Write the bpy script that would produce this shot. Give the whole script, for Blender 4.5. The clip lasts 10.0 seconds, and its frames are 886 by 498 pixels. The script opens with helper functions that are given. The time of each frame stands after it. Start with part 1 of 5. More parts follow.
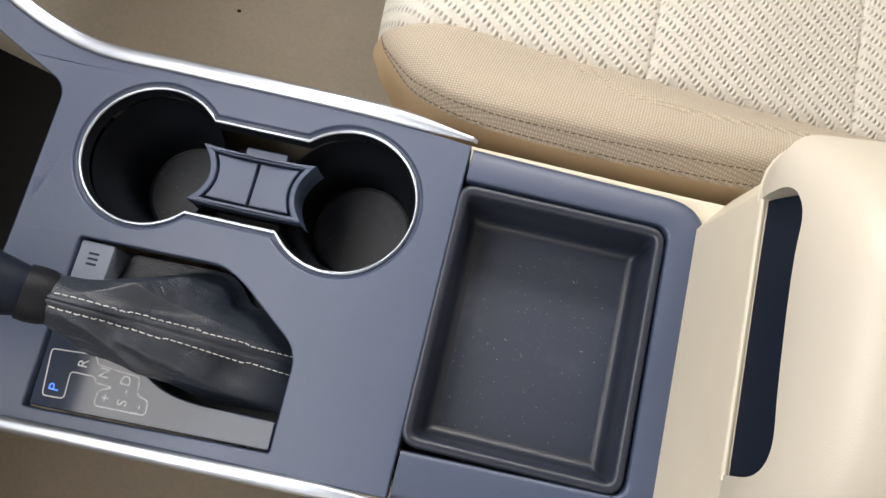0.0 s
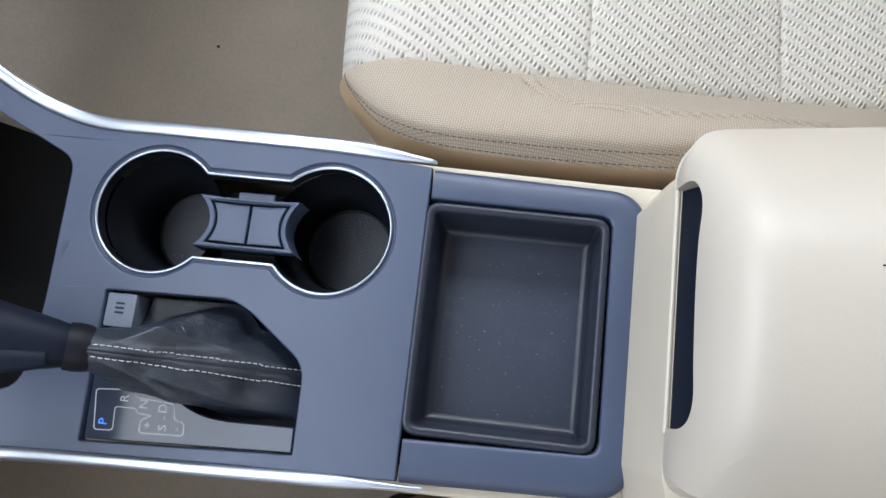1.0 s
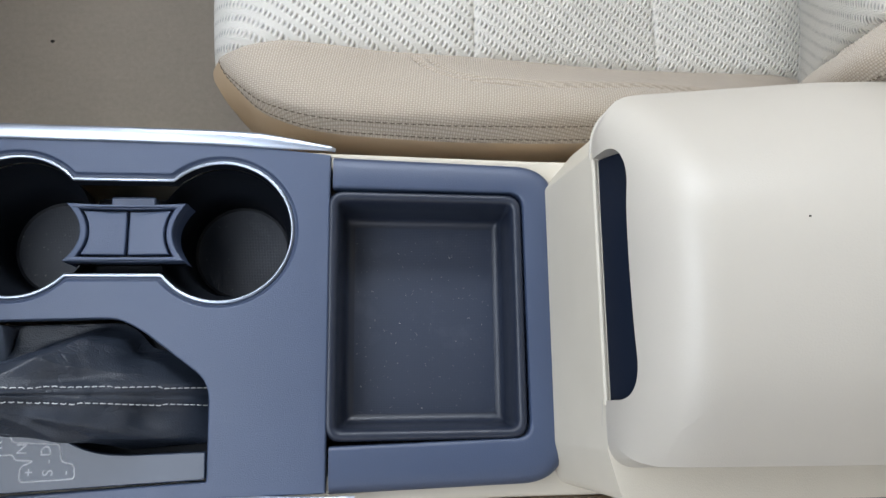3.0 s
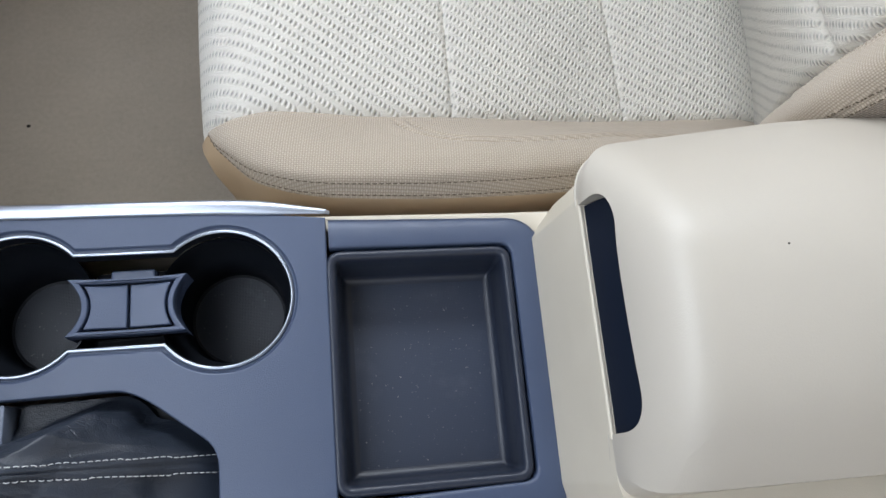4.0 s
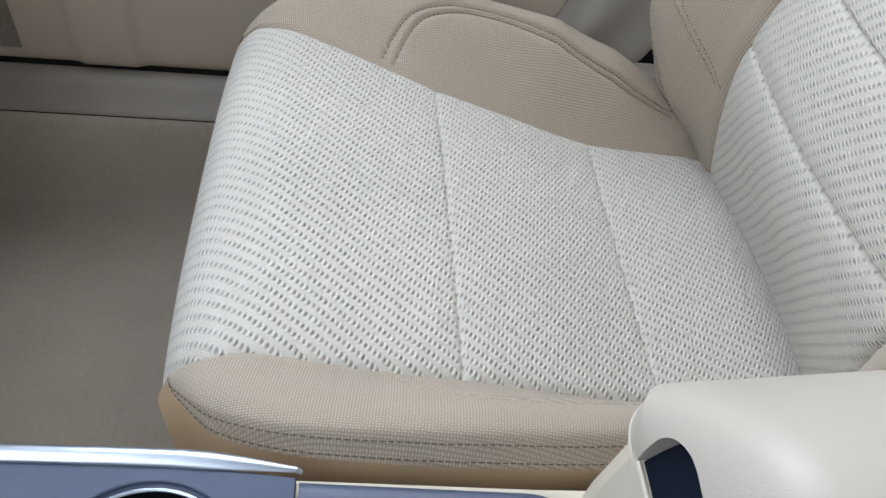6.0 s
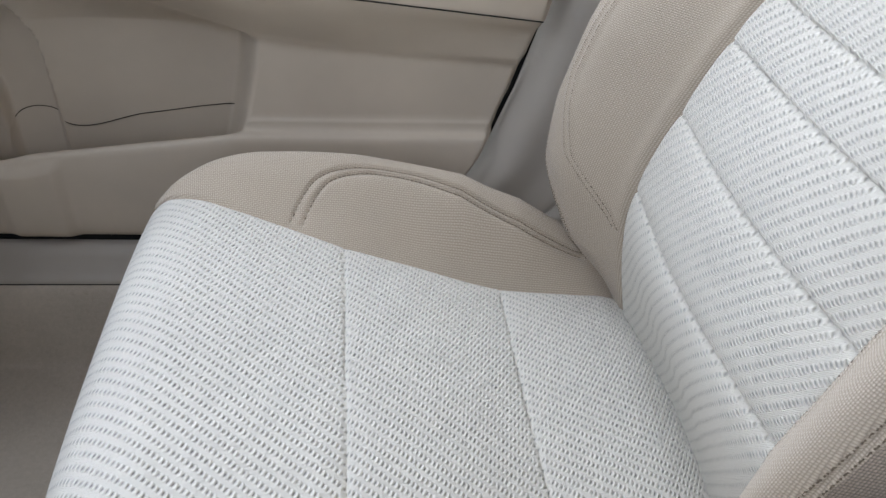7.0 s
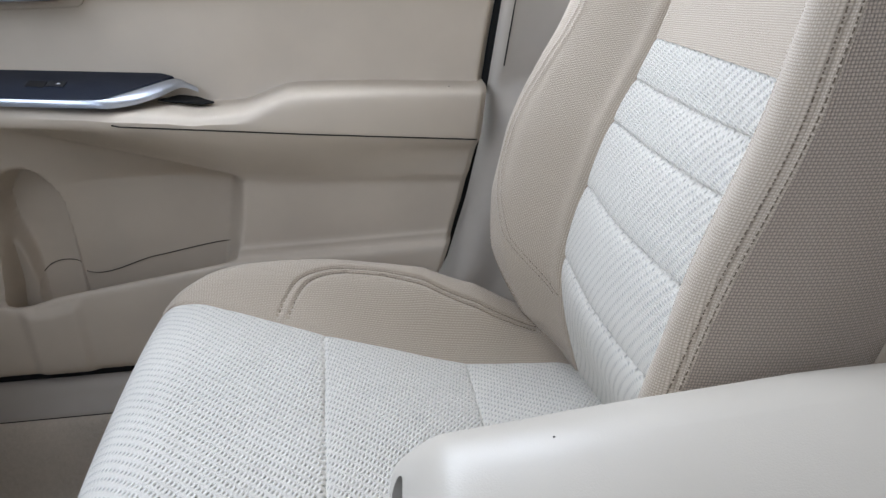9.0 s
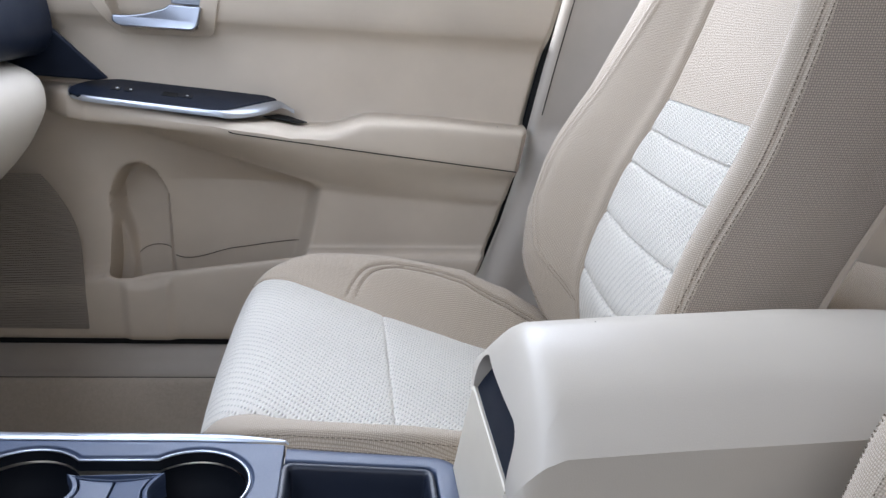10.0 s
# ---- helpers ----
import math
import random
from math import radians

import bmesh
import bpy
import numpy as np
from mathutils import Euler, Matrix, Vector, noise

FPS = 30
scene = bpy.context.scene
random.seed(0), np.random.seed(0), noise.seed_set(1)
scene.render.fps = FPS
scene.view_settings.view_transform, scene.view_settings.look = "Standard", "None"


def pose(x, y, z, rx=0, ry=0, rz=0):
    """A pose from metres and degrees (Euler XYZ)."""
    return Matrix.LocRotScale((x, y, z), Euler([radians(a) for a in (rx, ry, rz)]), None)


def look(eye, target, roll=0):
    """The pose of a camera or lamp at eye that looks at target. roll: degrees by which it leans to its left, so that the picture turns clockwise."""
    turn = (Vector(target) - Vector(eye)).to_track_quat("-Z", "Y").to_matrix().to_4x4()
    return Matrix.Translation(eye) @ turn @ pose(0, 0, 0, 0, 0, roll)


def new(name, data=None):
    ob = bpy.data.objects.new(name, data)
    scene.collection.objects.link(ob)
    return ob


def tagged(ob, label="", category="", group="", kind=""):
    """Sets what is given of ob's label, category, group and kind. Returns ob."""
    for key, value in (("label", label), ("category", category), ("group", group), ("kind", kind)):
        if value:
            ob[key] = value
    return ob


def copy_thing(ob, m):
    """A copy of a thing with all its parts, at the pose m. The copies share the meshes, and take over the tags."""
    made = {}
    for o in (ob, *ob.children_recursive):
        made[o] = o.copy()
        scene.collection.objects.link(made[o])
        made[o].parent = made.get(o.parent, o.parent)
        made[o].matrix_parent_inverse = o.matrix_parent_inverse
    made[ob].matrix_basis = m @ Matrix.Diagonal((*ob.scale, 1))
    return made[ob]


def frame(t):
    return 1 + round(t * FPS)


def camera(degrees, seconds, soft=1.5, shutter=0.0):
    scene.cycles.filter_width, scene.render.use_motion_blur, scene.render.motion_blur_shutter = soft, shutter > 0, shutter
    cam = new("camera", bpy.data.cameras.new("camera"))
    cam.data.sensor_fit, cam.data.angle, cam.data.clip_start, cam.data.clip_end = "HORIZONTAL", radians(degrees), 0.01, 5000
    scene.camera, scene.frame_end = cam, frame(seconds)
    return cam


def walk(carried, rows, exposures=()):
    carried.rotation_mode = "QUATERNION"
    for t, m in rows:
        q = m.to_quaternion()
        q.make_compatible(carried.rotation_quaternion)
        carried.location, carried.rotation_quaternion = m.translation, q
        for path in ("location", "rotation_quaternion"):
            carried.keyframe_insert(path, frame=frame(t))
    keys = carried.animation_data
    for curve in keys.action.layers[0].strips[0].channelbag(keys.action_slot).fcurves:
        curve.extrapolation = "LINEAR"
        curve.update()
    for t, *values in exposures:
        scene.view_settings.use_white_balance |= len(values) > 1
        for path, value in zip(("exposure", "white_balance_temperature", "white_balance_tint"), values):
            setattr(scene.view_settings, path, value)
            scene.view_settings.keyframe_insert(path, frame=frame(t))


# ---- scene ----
cam = camera(61.1, 10.0)
PATH = [
    (0, (0.082, 0.092, 0.873), (-0.132, 0.547, -1.063), -12.2),
    (0.5, (0.095, 0.111, 0.889), (-0.095, 0.513, -1.061), -18.3),
    (1, (0.114, 0.105, 0.945), (-0.127, 0.493, -1.002), -26.0),
    (1.5, (0.112, 0.104, 0.945), (-0.105, 0.522, -0.999), -22.6),
    (2, (0.107, 0.11, 0.93), (-0.006, 0.523, -1.024), -11.1),
    (2.5, (0.105, 0.117, 0.918), (0.116, 0.506, -1.044), 4.8),
    (2.7, (0.096, 0.114, 0.918), (0.16, 0.497, -1.044), 11.6),
    (3.8, (0.038, 0.091, 0.923), (0.285, 0.569, -1.003), 21.8),
    (4, (0.053, 0.097, 0.933), (0.287, 0.635, -0.979), 19.3),
    (4.5, (0.096, 0.124, 0.92), (0.278, 0.771, -0.964), 13.7),
    (5, (0.082, 0.113, 0.907), (0.253, 0.901, -0.923), 11.7),
    (5.2, (0.061, 0.121, 0.876), (0.219, 1.008, -0.91), 10.8),
    (6.3, (0.057, 0.081, 0.806), (0.365, 1.484, -0.586), 10.1),
    (6.5, (0.1, 0.113, 0.819), (0.434, 1.531, -0.551), 9.9),
    (7, (0.144, 0.084, 0.842), (0.4, 1.651, -0.374), 6.0),
    (7.5, (0.116, -0.005, 0.829), (0.341, 1.699, -0.194), 6.4),
    (8, (0.097, -0.084, 0.813), (0.305, 1.698, -0.071), 4.3),
    (8.5, (0.164, -0.101, 0.838), (0.26, 1.74, 0.064), -2.3),
    (9, (0.188, -0.105, 0.81), (0.42, 1.716, 0.015), -1.3),
    (9.5, (0.161, -0.152, 0.805), (0.411, 1.698, 0.089), 1.0),
    (10, (0.086, -0.329, 0.809), (0.337, 1.55, 0.17), 3.8),
]
EXPOSURES = [(0.0, 0.31, 7700, 13), (0.4, 0.26, 6600, 11), (1.0, 0.16, 6400, 11), (2.5, 0.04, 6300, 10), (3.8, 0.0, 6400, 11), (4.5, -0.12, 6250, 9), (6.5, -0.17, 6200, 11), (8.0, -0.09, 5950, 13), (9.0, -0.12, 6050, 12), (9.5, -0.16, 6000, 13), (10.0, 0.03, 6000, 14)]
walk(cam, [(t, look(eye, target, roll)) for t, eye, target, roll in PATH], EXPOSURES)

# ---- light ----
world = bpy.data.worlds.new("sky")
scene.world = world
world.use_nodes = True
wn = world.node_tree
sky = wn.nodes.new("ShaderNodeTexSky")
sky.sky_type, sky.sun_disc = "NISHITA", False
sky.sun_elevation, sky.sun_rotation = radians(50), radians(160)
wn.nodes["Background"].inputs["Strength"].default_value = 0.07
wn.links.new(sky.outputs["Color"], wn.nodes["Background"].inputs["Color"])


def window_light(name, eye, target, wide, high, watts, colour):
    data = bpy.data.lights.new(name, "AREA")
    data.shape, data.size, data.size_y, data.energy, data.color = "RECTANGLE", wide, high, watts, colour
    ob = new(name, data)
    ob.matrix_world = look(eye, target)
    return ob


window_light("windshield_daylight", (-0.50, 0.15, 1.09), (0.22, 0.22, 0.3), 1.1, 0.66, 11.8, (0.87, 0.93, 1.0))
window_light("driver_window_daylight", (0.15, -0.70, 1.02), (0.15, 0.5, 0.4), 0.8, 0.32, 1.8, (0.87, 0.93, 1.0))
window_light("passenger_window_daylight", (0.12, 1.005, 1.01), (0.15, 0.2, 0.4), 0.9, 0.30, 11.8, (0.87, 0.93, 1.0))
window_light("rear_window_daylight", (1.55, 0.15, 1.08), (0.3, 0.2, 0.4), 1.0, 0.3, 8.0, (0.87, 0.93, 1.0))


# ---- materials ----
def material(name):
    m = bpy.data.materials.new(name)
    m.use_nodes = True
    return m, m.node_tree, m.node_tree.nodes["Principled BSDF"]


def node(tree, kind, **values):
    n = tree.nodes.new(kind)
    for key, value in values.items():
        n.inputs[key.replace("_", " ")].default_value = value
    return n


def calc(tree, op, a, b=None, c=None):
    n = tree.nodes.new("ShaderNodeMath")
    n.operation = op
    for i, v in enumerate((a, b, c)):
        if v is None:
            continue
        if isinstance(v, (int, float)):
            n.inputs[i].default_value = v
        else:
            tree.links.new(v, n.inputs[i])
    return n.outputs[0]


def ramp(tree, fac, stops):
    n = tree.nodes.new("ShaderNodeValToRGB")
    while len(n.color_ramp.elements) < len(stops):
        n.color_ramp.elements.new(0.5)
    for e, (at, colour) in zip(n.color_ramp.elements, stops):
        e.position, e.color = at, (*colour, 1)
    tree.links.new(fac, n.inputs[0])
    return n.outputs[0]


def noise_tex(tree, scale, detail=3.0, rough=0.55, vector=None):
    n = node(tree, "ShaderNodeTexNoise", Scale=scale, Detail=detail, Roughness=rough)
    tree.links.new(vector or tree.nodes.new("ShaderNodeTexCoord").outputs["Object"], n.inputs["Vector"])
    return n.outputs["Fac"]


def bump(tree, bsdf, height, strength, distance):
    n = node(tree, "ShaderNodeBump", Strength=strength, Distance=distance)
    tree.links.new(height, n.inputs["Height"])
    tree.links.new(n.outputs[0], bsdf.inputs["Normal"])


def mix_colour(tree, fac, a, b):
    n = tree.nodes.new("ShaderNodeMix")
    n.data_type = "RGBA"
    for socket, v in ((n.inputs[0], fac), (n.inputs[6], a), (n.inputs[7], b)):
        if isinstance(v, tuple):
            socket.default_value = (*v, 1)
        elif isinstance(v, (int, float)):
            socket.default_value = v
        else:
            tree.links.new(v, socket)
    return n.outputs[2]


def moulded(name, colour, rough, grain=900.0, depth=0.0003, stain=0.10, spec=0.5):
    """Moulded plastic or vinyl: pebbled grain, slight soiling at hand size."""
    m, t, b = material(name)
    big = noise_tex(t, 7.0, 4.0)
    dark = tuple(c * (1 - 2 * stain) for c in colour)
    t.links.new(mix_colour(t, calc(t, "MULTIPLY_ADD", big, 1.6, -0.3), dark, colour), b.inputs["Base Color"])
    fine = noise_tex(t, grain, 2.0)
    vor = node(t, "ShaderNodeTexVoronoi", Scale=grain * 0.9)
    t.links.new(t.nodes.new("ShaderNodeTexCoord").outputs["Object"], vor.inputs["Vector"])
    bump(t, b, calc(t, "ADD", fine, vor.outputs["Distance"]), 0.35, depth)
    t.links.new(calc(t, "MULTIPLY_ADD", noise_tex(t, 25.0), 0.16, rough - 0.08), b.inputs["Roughness"])
    b.inputs["Specular IOR Level"].default_value = spec
    return m


def plain(name, colour, rough, metal=0.0, spec=0.5):
    m, t, b = material(name)
    n = noise_tex(t, 60.0, 4.0)
    t.links.new(mix_colour(t, n, tuple(c * 0.9 for c in colour), colour), b.inputs["Base Color"])
    t.links.new(calc(t, "MULTIPLY_ADD", n, 0.12, rough - 0.06), b.inputs["Roughness"])
    b.inputs["Metallic"].default_value = metal
    b.inputs["Specular IOR Level"].default_value = spec
    return m


def uv_axes(t):
    uv = t.nodes.new("ShaderNodeUVMap")
    sep = t.nodes.new("ShaderNodeSeparateXYZ")
    t.links.new(uv.outputs[0], sep.inputs[0])
    return sep.outputs[0], sep.outputs[1], uv.outputs[0]


def knit(name, light, dark, row=0.0112, pitch=0.0037, lean=0.55, tilt=1.2, start=0.30, depth=0.75, tall=4.0, wide=3.3):
    """Seat cloth: slanting rows of raised loops with small pits between them, and smooth ribbed bands between the rows.
    The pits' shade is put into the colour.
    """
    m, t, b = material(name)
    u, v, uv = uv_axes(t)
    wob = noise_tex(t, 40.0, 2.0, vector=uv)
    run = calc(t, "SMOOTH_MAX", calc(t, "SUBTRACT", u, start), 0.0, 0.06)
    slant = calc(t, "MULTIPLY_ADD", run, lean, v)
    vv = calc(t, "ADD", calc(t, "DIVIDE", slant, row), calc(t, "MULTIPLY", wob, 0.22))
    line = calc(t, "FLOOR", vv)
    fv = calc(t, "SUBTRACT", calc(t, "FRACT", vv), 0.5)
    uu = calc(t, "ADD", calc(t, "DIVIDE", u, pitch), calc(t, "ADD", calc(t, "MULTIPLY", line, 0.5), calc(t, "MULTIPLY_ADD", fv, -tilt, calc(t, "MULTIPLY", wob, 0.5))))
    cell = calc(t, "FLOOR", uu)
    fu = calc(t, "SUBTRACT", calc(t, "FRACT", uu), 0.5)
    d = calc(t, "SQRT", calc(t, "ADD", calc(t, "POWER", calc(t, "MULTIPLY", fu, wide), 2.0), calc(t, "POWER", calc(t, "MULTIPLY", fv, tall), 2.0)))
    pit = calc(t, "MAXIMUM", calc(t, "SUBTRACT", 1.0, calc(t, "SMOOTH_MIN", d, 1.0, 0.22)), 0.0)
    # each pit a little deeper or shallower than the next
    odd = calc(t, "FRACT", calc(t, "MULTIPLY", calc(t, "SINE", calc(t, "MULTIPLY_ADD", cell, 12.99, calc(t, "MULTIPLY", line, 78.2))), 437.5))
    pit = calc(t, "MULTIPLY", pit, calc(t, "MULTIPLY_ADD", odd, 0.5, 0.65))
    band = calc(t, "MAXIMUM", calc(t, "SUBTRACT", 1.0, calc(t, "POWER", calc(t, "MULTIPLY", fv, 3.5), 4.0)), 0.0)
    loops = calc(t, "MULTIPLY", calc(t, "COSINE", calc(t, "MULTIPLY", fu, 6.2832)), calc(t, "MULTIPLY", band, -0.45))
    ribs = calc(t, "MULTIPLY", calc(t, "SINE", calc(t, "MULTIPLY", vv, 6.2832 * 9)), calc(t, "MULTIPLY", calc(t, "SUBTRACT", 1.0, band), 0.16))
    thread = noise_tex(t, 1000.0, 2.0, vector=uv)
    soil = noise_tex(t, 5.0, 4.0)
    fleck = noise_tex(t, 330.0, 2.0, vector=uv)
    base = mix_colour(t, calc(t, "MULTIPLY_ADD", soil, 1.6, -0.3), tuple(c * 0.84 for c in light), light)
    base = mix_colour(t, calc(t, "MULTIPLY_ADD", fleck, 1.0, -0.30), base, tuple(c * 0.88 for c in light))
    # shade inside the pits, mixed into the base colour on top of the bump
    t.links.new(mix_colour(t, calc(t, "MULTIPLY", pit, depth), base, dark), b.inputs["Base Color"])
    h = calc(t, "SUBTRACT", calc(t, "ADD", calc(t, "ADD", loops, ribs), calc(t, "MULTIPLY_ADD", thread, 0.9, calc(t, "MULTIPLY", band, 0.30))), calc(t, "MULTIPLY", pit, 1.0))
    bump(t, b, h, 1.0, 0.0014)
    b.inputs["Roughness"].default_value = 0.62
    b.inputs["Sheen Weight"].default_value = 0.25
    b.inputs["Sheen Roughness"].default_value = 0.5
    return m


def weave(name, light, dark, pitch=0.0024):
    """Bolster cloth: a close square basket weave, each thread crossing over and under."""
    m, t, b = material(name)
    u, v, uv = uv_axes(t)
    wob = noise_tex(t, 30.0, 2.0, vector=uv)
    uu = calc(t, "ADD", calc(t, "DIVIDE", calc(t, "MULTIPLY_ADD", v, 0.08, u), pitch), calc(t, "MULTIPLY", wob, 0.5))
    vv = calc(t, "ADD", calc(t, "DIVIDE", calc(t, "MULTIPLY_ADD", u, -0.05, v), pitch), calc(t, "MULTIPLY", wob, 0.4))
    su, sv = (calc(t, "ABSOLUTE", calc(t, "SINE", calc(t, "MULTIPLY", q, 3.1416))) for q in (uu, vv))
    cell = calc(t, "POWER", calc(t, "MULTIPLY", su, sv), 0.55)
    check = calc(t, "FRACT", calc(t, "MULTIPLY", calc(t, "ADD", calc(t, "FLOOR", uu), calc(t, "FLOOR", vv)), 0.5))
    thread = noise_tex(t, 1100.0, 2.0, vector=uv)
    h = calc(t, "ADD", calc(t, "MULTIPLY_ADD", thread, 0.25, calc(t, "MULTIPLY", cell, 0.85)), calc(t, "MULTIPLY", check, 0.30))
    soil = noise_tex(t, 6.0, 4.0)
    base = mix_colour(t, calc(t, "MULTIPLY_ADD", soil, 1.4, -0.2), tuple(c * 0.88 for c in light), light)
    t.links.new(mix_colour(t, calc(t, "MULTIPLY", calc(t, "SUBTRACT", 1.10, h), 0.95), base, dark), b.inputs["Base Color"])
    bump(t, b, h, 0.75, 0.0008)
    b.inputs["Roughness"].default_value = 0.78
    b.inputs["Sheen Weight"].default_value = 0.15
    return m


def pile(name, colour):
    """Short-pile car carpet."""
    m, t, b = material(name)
    fine, mid, big = noise_tex(t, 1400.0, 2.0), noise_tex(t, 160.0, 3.0), noise_tex(t, 6.0, 4.0)
    mixed = calc(t, "ADD", calc(t, "MULTIPLY", fine, 0.5), calc(t, "ADD", calc(t, "MULTIPLY", mid, 0.2), calc(t, "MULTIPLY", big, 0.3)))
    t.links.new(ramp(t, mixed, [(0.3, tuple(c * 0.72 for c in colour)), (0.7, tuple(c * 1.2 for c in colour))]), b.inputs["Base Color"])
    bump(t, b, fine, 0.7, 0.002)
    b.inputs["Roughness"].default_value = 0.95
    b.inputs["Specular IOR Level"].default_value = 0.1
    return m


def ribbed_mat(name, colour):
    """Tray lining: dark rubber with fine diagonal ribs and dust."""
    m, t, b = material(name)
    sep = t.nodes.new("ShaderNodeSeparateXYZ")
    co = t.nodes.new("ShaderNodeTexCoord")
    t.links.new(co.outputs["Object"], sep.inputs[0])
    k = 6.2832 / 0.0024
    a = calc(t, "SINE", calc(t, "MULTIPLY", calc(t, "ADD", sep.outputs[0], sep.outputs[1]), k))
    c = calc(t, "SINE", calc(t, "MULTIPLY", calc(t, "SUBTRACT", sep.outputs[0], sep.outputs[1]), k))
    h = calc(t, "MULTIPLY", a, c)
    dust = ramp(t, noise_tex(t, 28.0, 6.0, 0.7), [(0.55, (0, 0, 0)), (0.8, (1, 1, 1))])
    specks = ramp(t, noise_tex(t, 420.0, 2.0), [(0.69, (0, 0, 0)), (0.74, (1, 1, 1))])
    grey = mix_colour(t, calc(t, "MULTIPLY", dust, 0.22), colour, (0.20, 0.21, 0.23))
    dots = mix_colour(t, calc(t, "MULTIPLY_ADD", h, 0.16, 0.6), tuple(q * 0.45 for q in colour), grey)
    t.links.new(mix_colour(t, calc(t, "MULTIPLY", specks, 0.35), dots, (0.3, 0.29, 0.27)), b.inputs["Base Color"])
    bump(t, b, h, 0.25, 0.0003)
    b.inputs["Roughness"].default_value = 0.42
    return m


def hide_leather(name, colour):
    """Black shift-boot leather: fine pebble, long creases and short wrinkles in patches."""
    m, t, b = material(name)
    co = t.nodes.new("ShaderNodeTexCoord").outputs["Object"]
    vor = node(t, "ShaderNodeTexVoronoi", Scale=1100.0)
    t.links.new(co, vor.inputs["Vector"])
    cracks = node(t, "ShaderNodeTexVoronoi", Scale=150.0)
    cracks.feature = "DISTANCE_TO_EDGE"
    warp = t.nodes.new("ShaderNodeVectorMath")
    warp.operation = "MULTIPLY"
    warp.inputs[1].default_value = (0.45, 1.3, 1.0)
    t.links.new(co, warp.inputs[0])
    t.links.new(warp.outputs[0], cracks.inputs["Vector"])
    patch = calc(t, "MULTIPLY_ADD", noise_tex(t, 38.0, 2.0), 5.0, -2.3)
    patch = calc(t, "MINIMUM", calc(t, "MAXIMUM", patch, 0.0), 1.0)
    wrinkle = calc(t, "MULTIPLY", calc(t, "SUBTRACT", 1.0, calc(t, "MINIMUM", calc(t, "MULTIPLY", cracks.outputs["Distance"], 9.0), 1.0)), patch)
    crease = noise_tex(t, 55.0, 5.0, 0.65)
    t.links.new(mix_colour(t, crease, tuple(c * 0.7 for c in colour), tuple(c * 1.3 for c in colour)), b.inputs["Base Color"])
    height = calc(t, "MULTIPLY_ADD", crease, 1.3, calc(t, "MULTIPLY_ADD", vor.outputs["Distance"], 0.6, calc(t, "MULTIPLY", wrinkle, -1.3)))
    bump(t, b, height, 0.5, 0.0006)
    b.inputs["Roughness"].default_value = 0.36
    b.inputs["Specular IOR Level"].default_value = 0.5
    return m


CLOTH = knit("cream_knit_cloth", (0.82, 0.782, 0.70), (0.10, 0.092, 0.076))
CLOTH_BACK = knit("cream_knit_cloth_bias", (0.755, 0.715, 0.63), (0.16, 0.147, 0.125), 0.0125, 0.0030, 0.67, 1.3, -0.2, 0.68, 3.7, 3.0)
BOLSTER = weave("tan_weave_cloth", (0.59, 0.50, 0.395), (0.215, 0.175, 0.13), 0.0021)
# darker version of the bolster weave, used on the backrest's sides
BOLSTER_SIDE = weave("darker_weave_cloth", (0.46, 0.38, 0.305), (0.11, 0.087, 0.064))
SKIRT = moulded("tan_vinyl", (0.56, 0.415, 0.27), 0.6, 1200.0)
# tan thread darkened: shade of stitch holes and groove is in its colour
THREAD = plain("shaded_tan_thread", (0.15, 0.115, 0.08), 0.8)
WHITE_THREAD = plain("white_thread", (0.50, 0.51, 0.52), 0.7)
DOOR = moulded("beige_door_plastic", (0.56, 0.485, 0.39), 0.55, 1300.0, 0.0002)
ARM = moulded("cream_vinyl", (0.505, 0.462, 0.395), 0.42, 1100.0, 0.00016, 0.05, 0.4)
BEIGE = moulded("cream_plastic", (0.66, 0.60, 0.49), 0.5, 1300.0, 0.0002)
GREY = moulded("greige_plastic", (0.47, 0.425, 0.365), 0.5, 1300.0, 0.0002)
DARK = moulded("charcoal_plastic", (0.049, 0.071, 0.130), 0.43, 1500.0, 0.00025, 0.1, 0.7)
BLACK = moulded("black_plastic", (0.006, 0.0075, 0.011), 0.5, 1500.0, 0.0002, 0.1, 0.2)
RUBBER = plain("black_rubber", (0.010, 0.010, 0.010), 0.8, 0.0, 0.2)
NAVY = moulded("satin_black_panel", (0.007, 0.011, 0.022), 0.50, 1500.0, 0.0001, 0.1, 0.15)
GLOSS = plain("gloss_grey_panel", (0.036, 0.048, 0.075), 0.08, 0.0, 0.45)
CHROME = plain("satin_chrome", (0.50, 0.54, 0.61), 0.34, 0.95)
HANDLE = plain("brushed_handle_metal", (0.33, 0.355, 0.41), 0.36, 0.95)
RING = plain("bright_chrome", (0.40, 0.44, 0.50), 0.30, 1.0)
LEATHER = hide_leather("black_leather", (0.020, 0.026, 0.038))
TRAY_MAT = ribbed_mat("ribbed_tray_rubber", (0.034, 0.045, 0.074))
CARPET = pile("taupe_carpet", (0.48, 0.42, 0.345))
SILVER = moulded("worn_silver_plastic", (0.17, 0.20, 0.265), 0.35, 420.0, 0.0003)
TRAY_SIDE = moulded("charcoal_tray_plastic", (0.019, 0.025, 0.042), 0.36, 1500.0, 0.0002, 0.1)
BROWN = moulded("brown_trim_plastic", (0.345, 0.305, 0.26), 0.5, 1300.0, 0.0002)
MAT_CUP = ribbed_mat("cup_mat_rubber", (0.014, 0.019, 0.031))
MARK = plain("pale_print", (0.55, 0.56, 0.58), 0.5)
BLUE = plain("blue_lamp", (0.02, 0.12, 0.62), 0.4)
BLUE.node_tree.nodes["Principled BSDF"].inputs["Emission Color"].default_value = (0.05, 0.25, 1.0, 1)
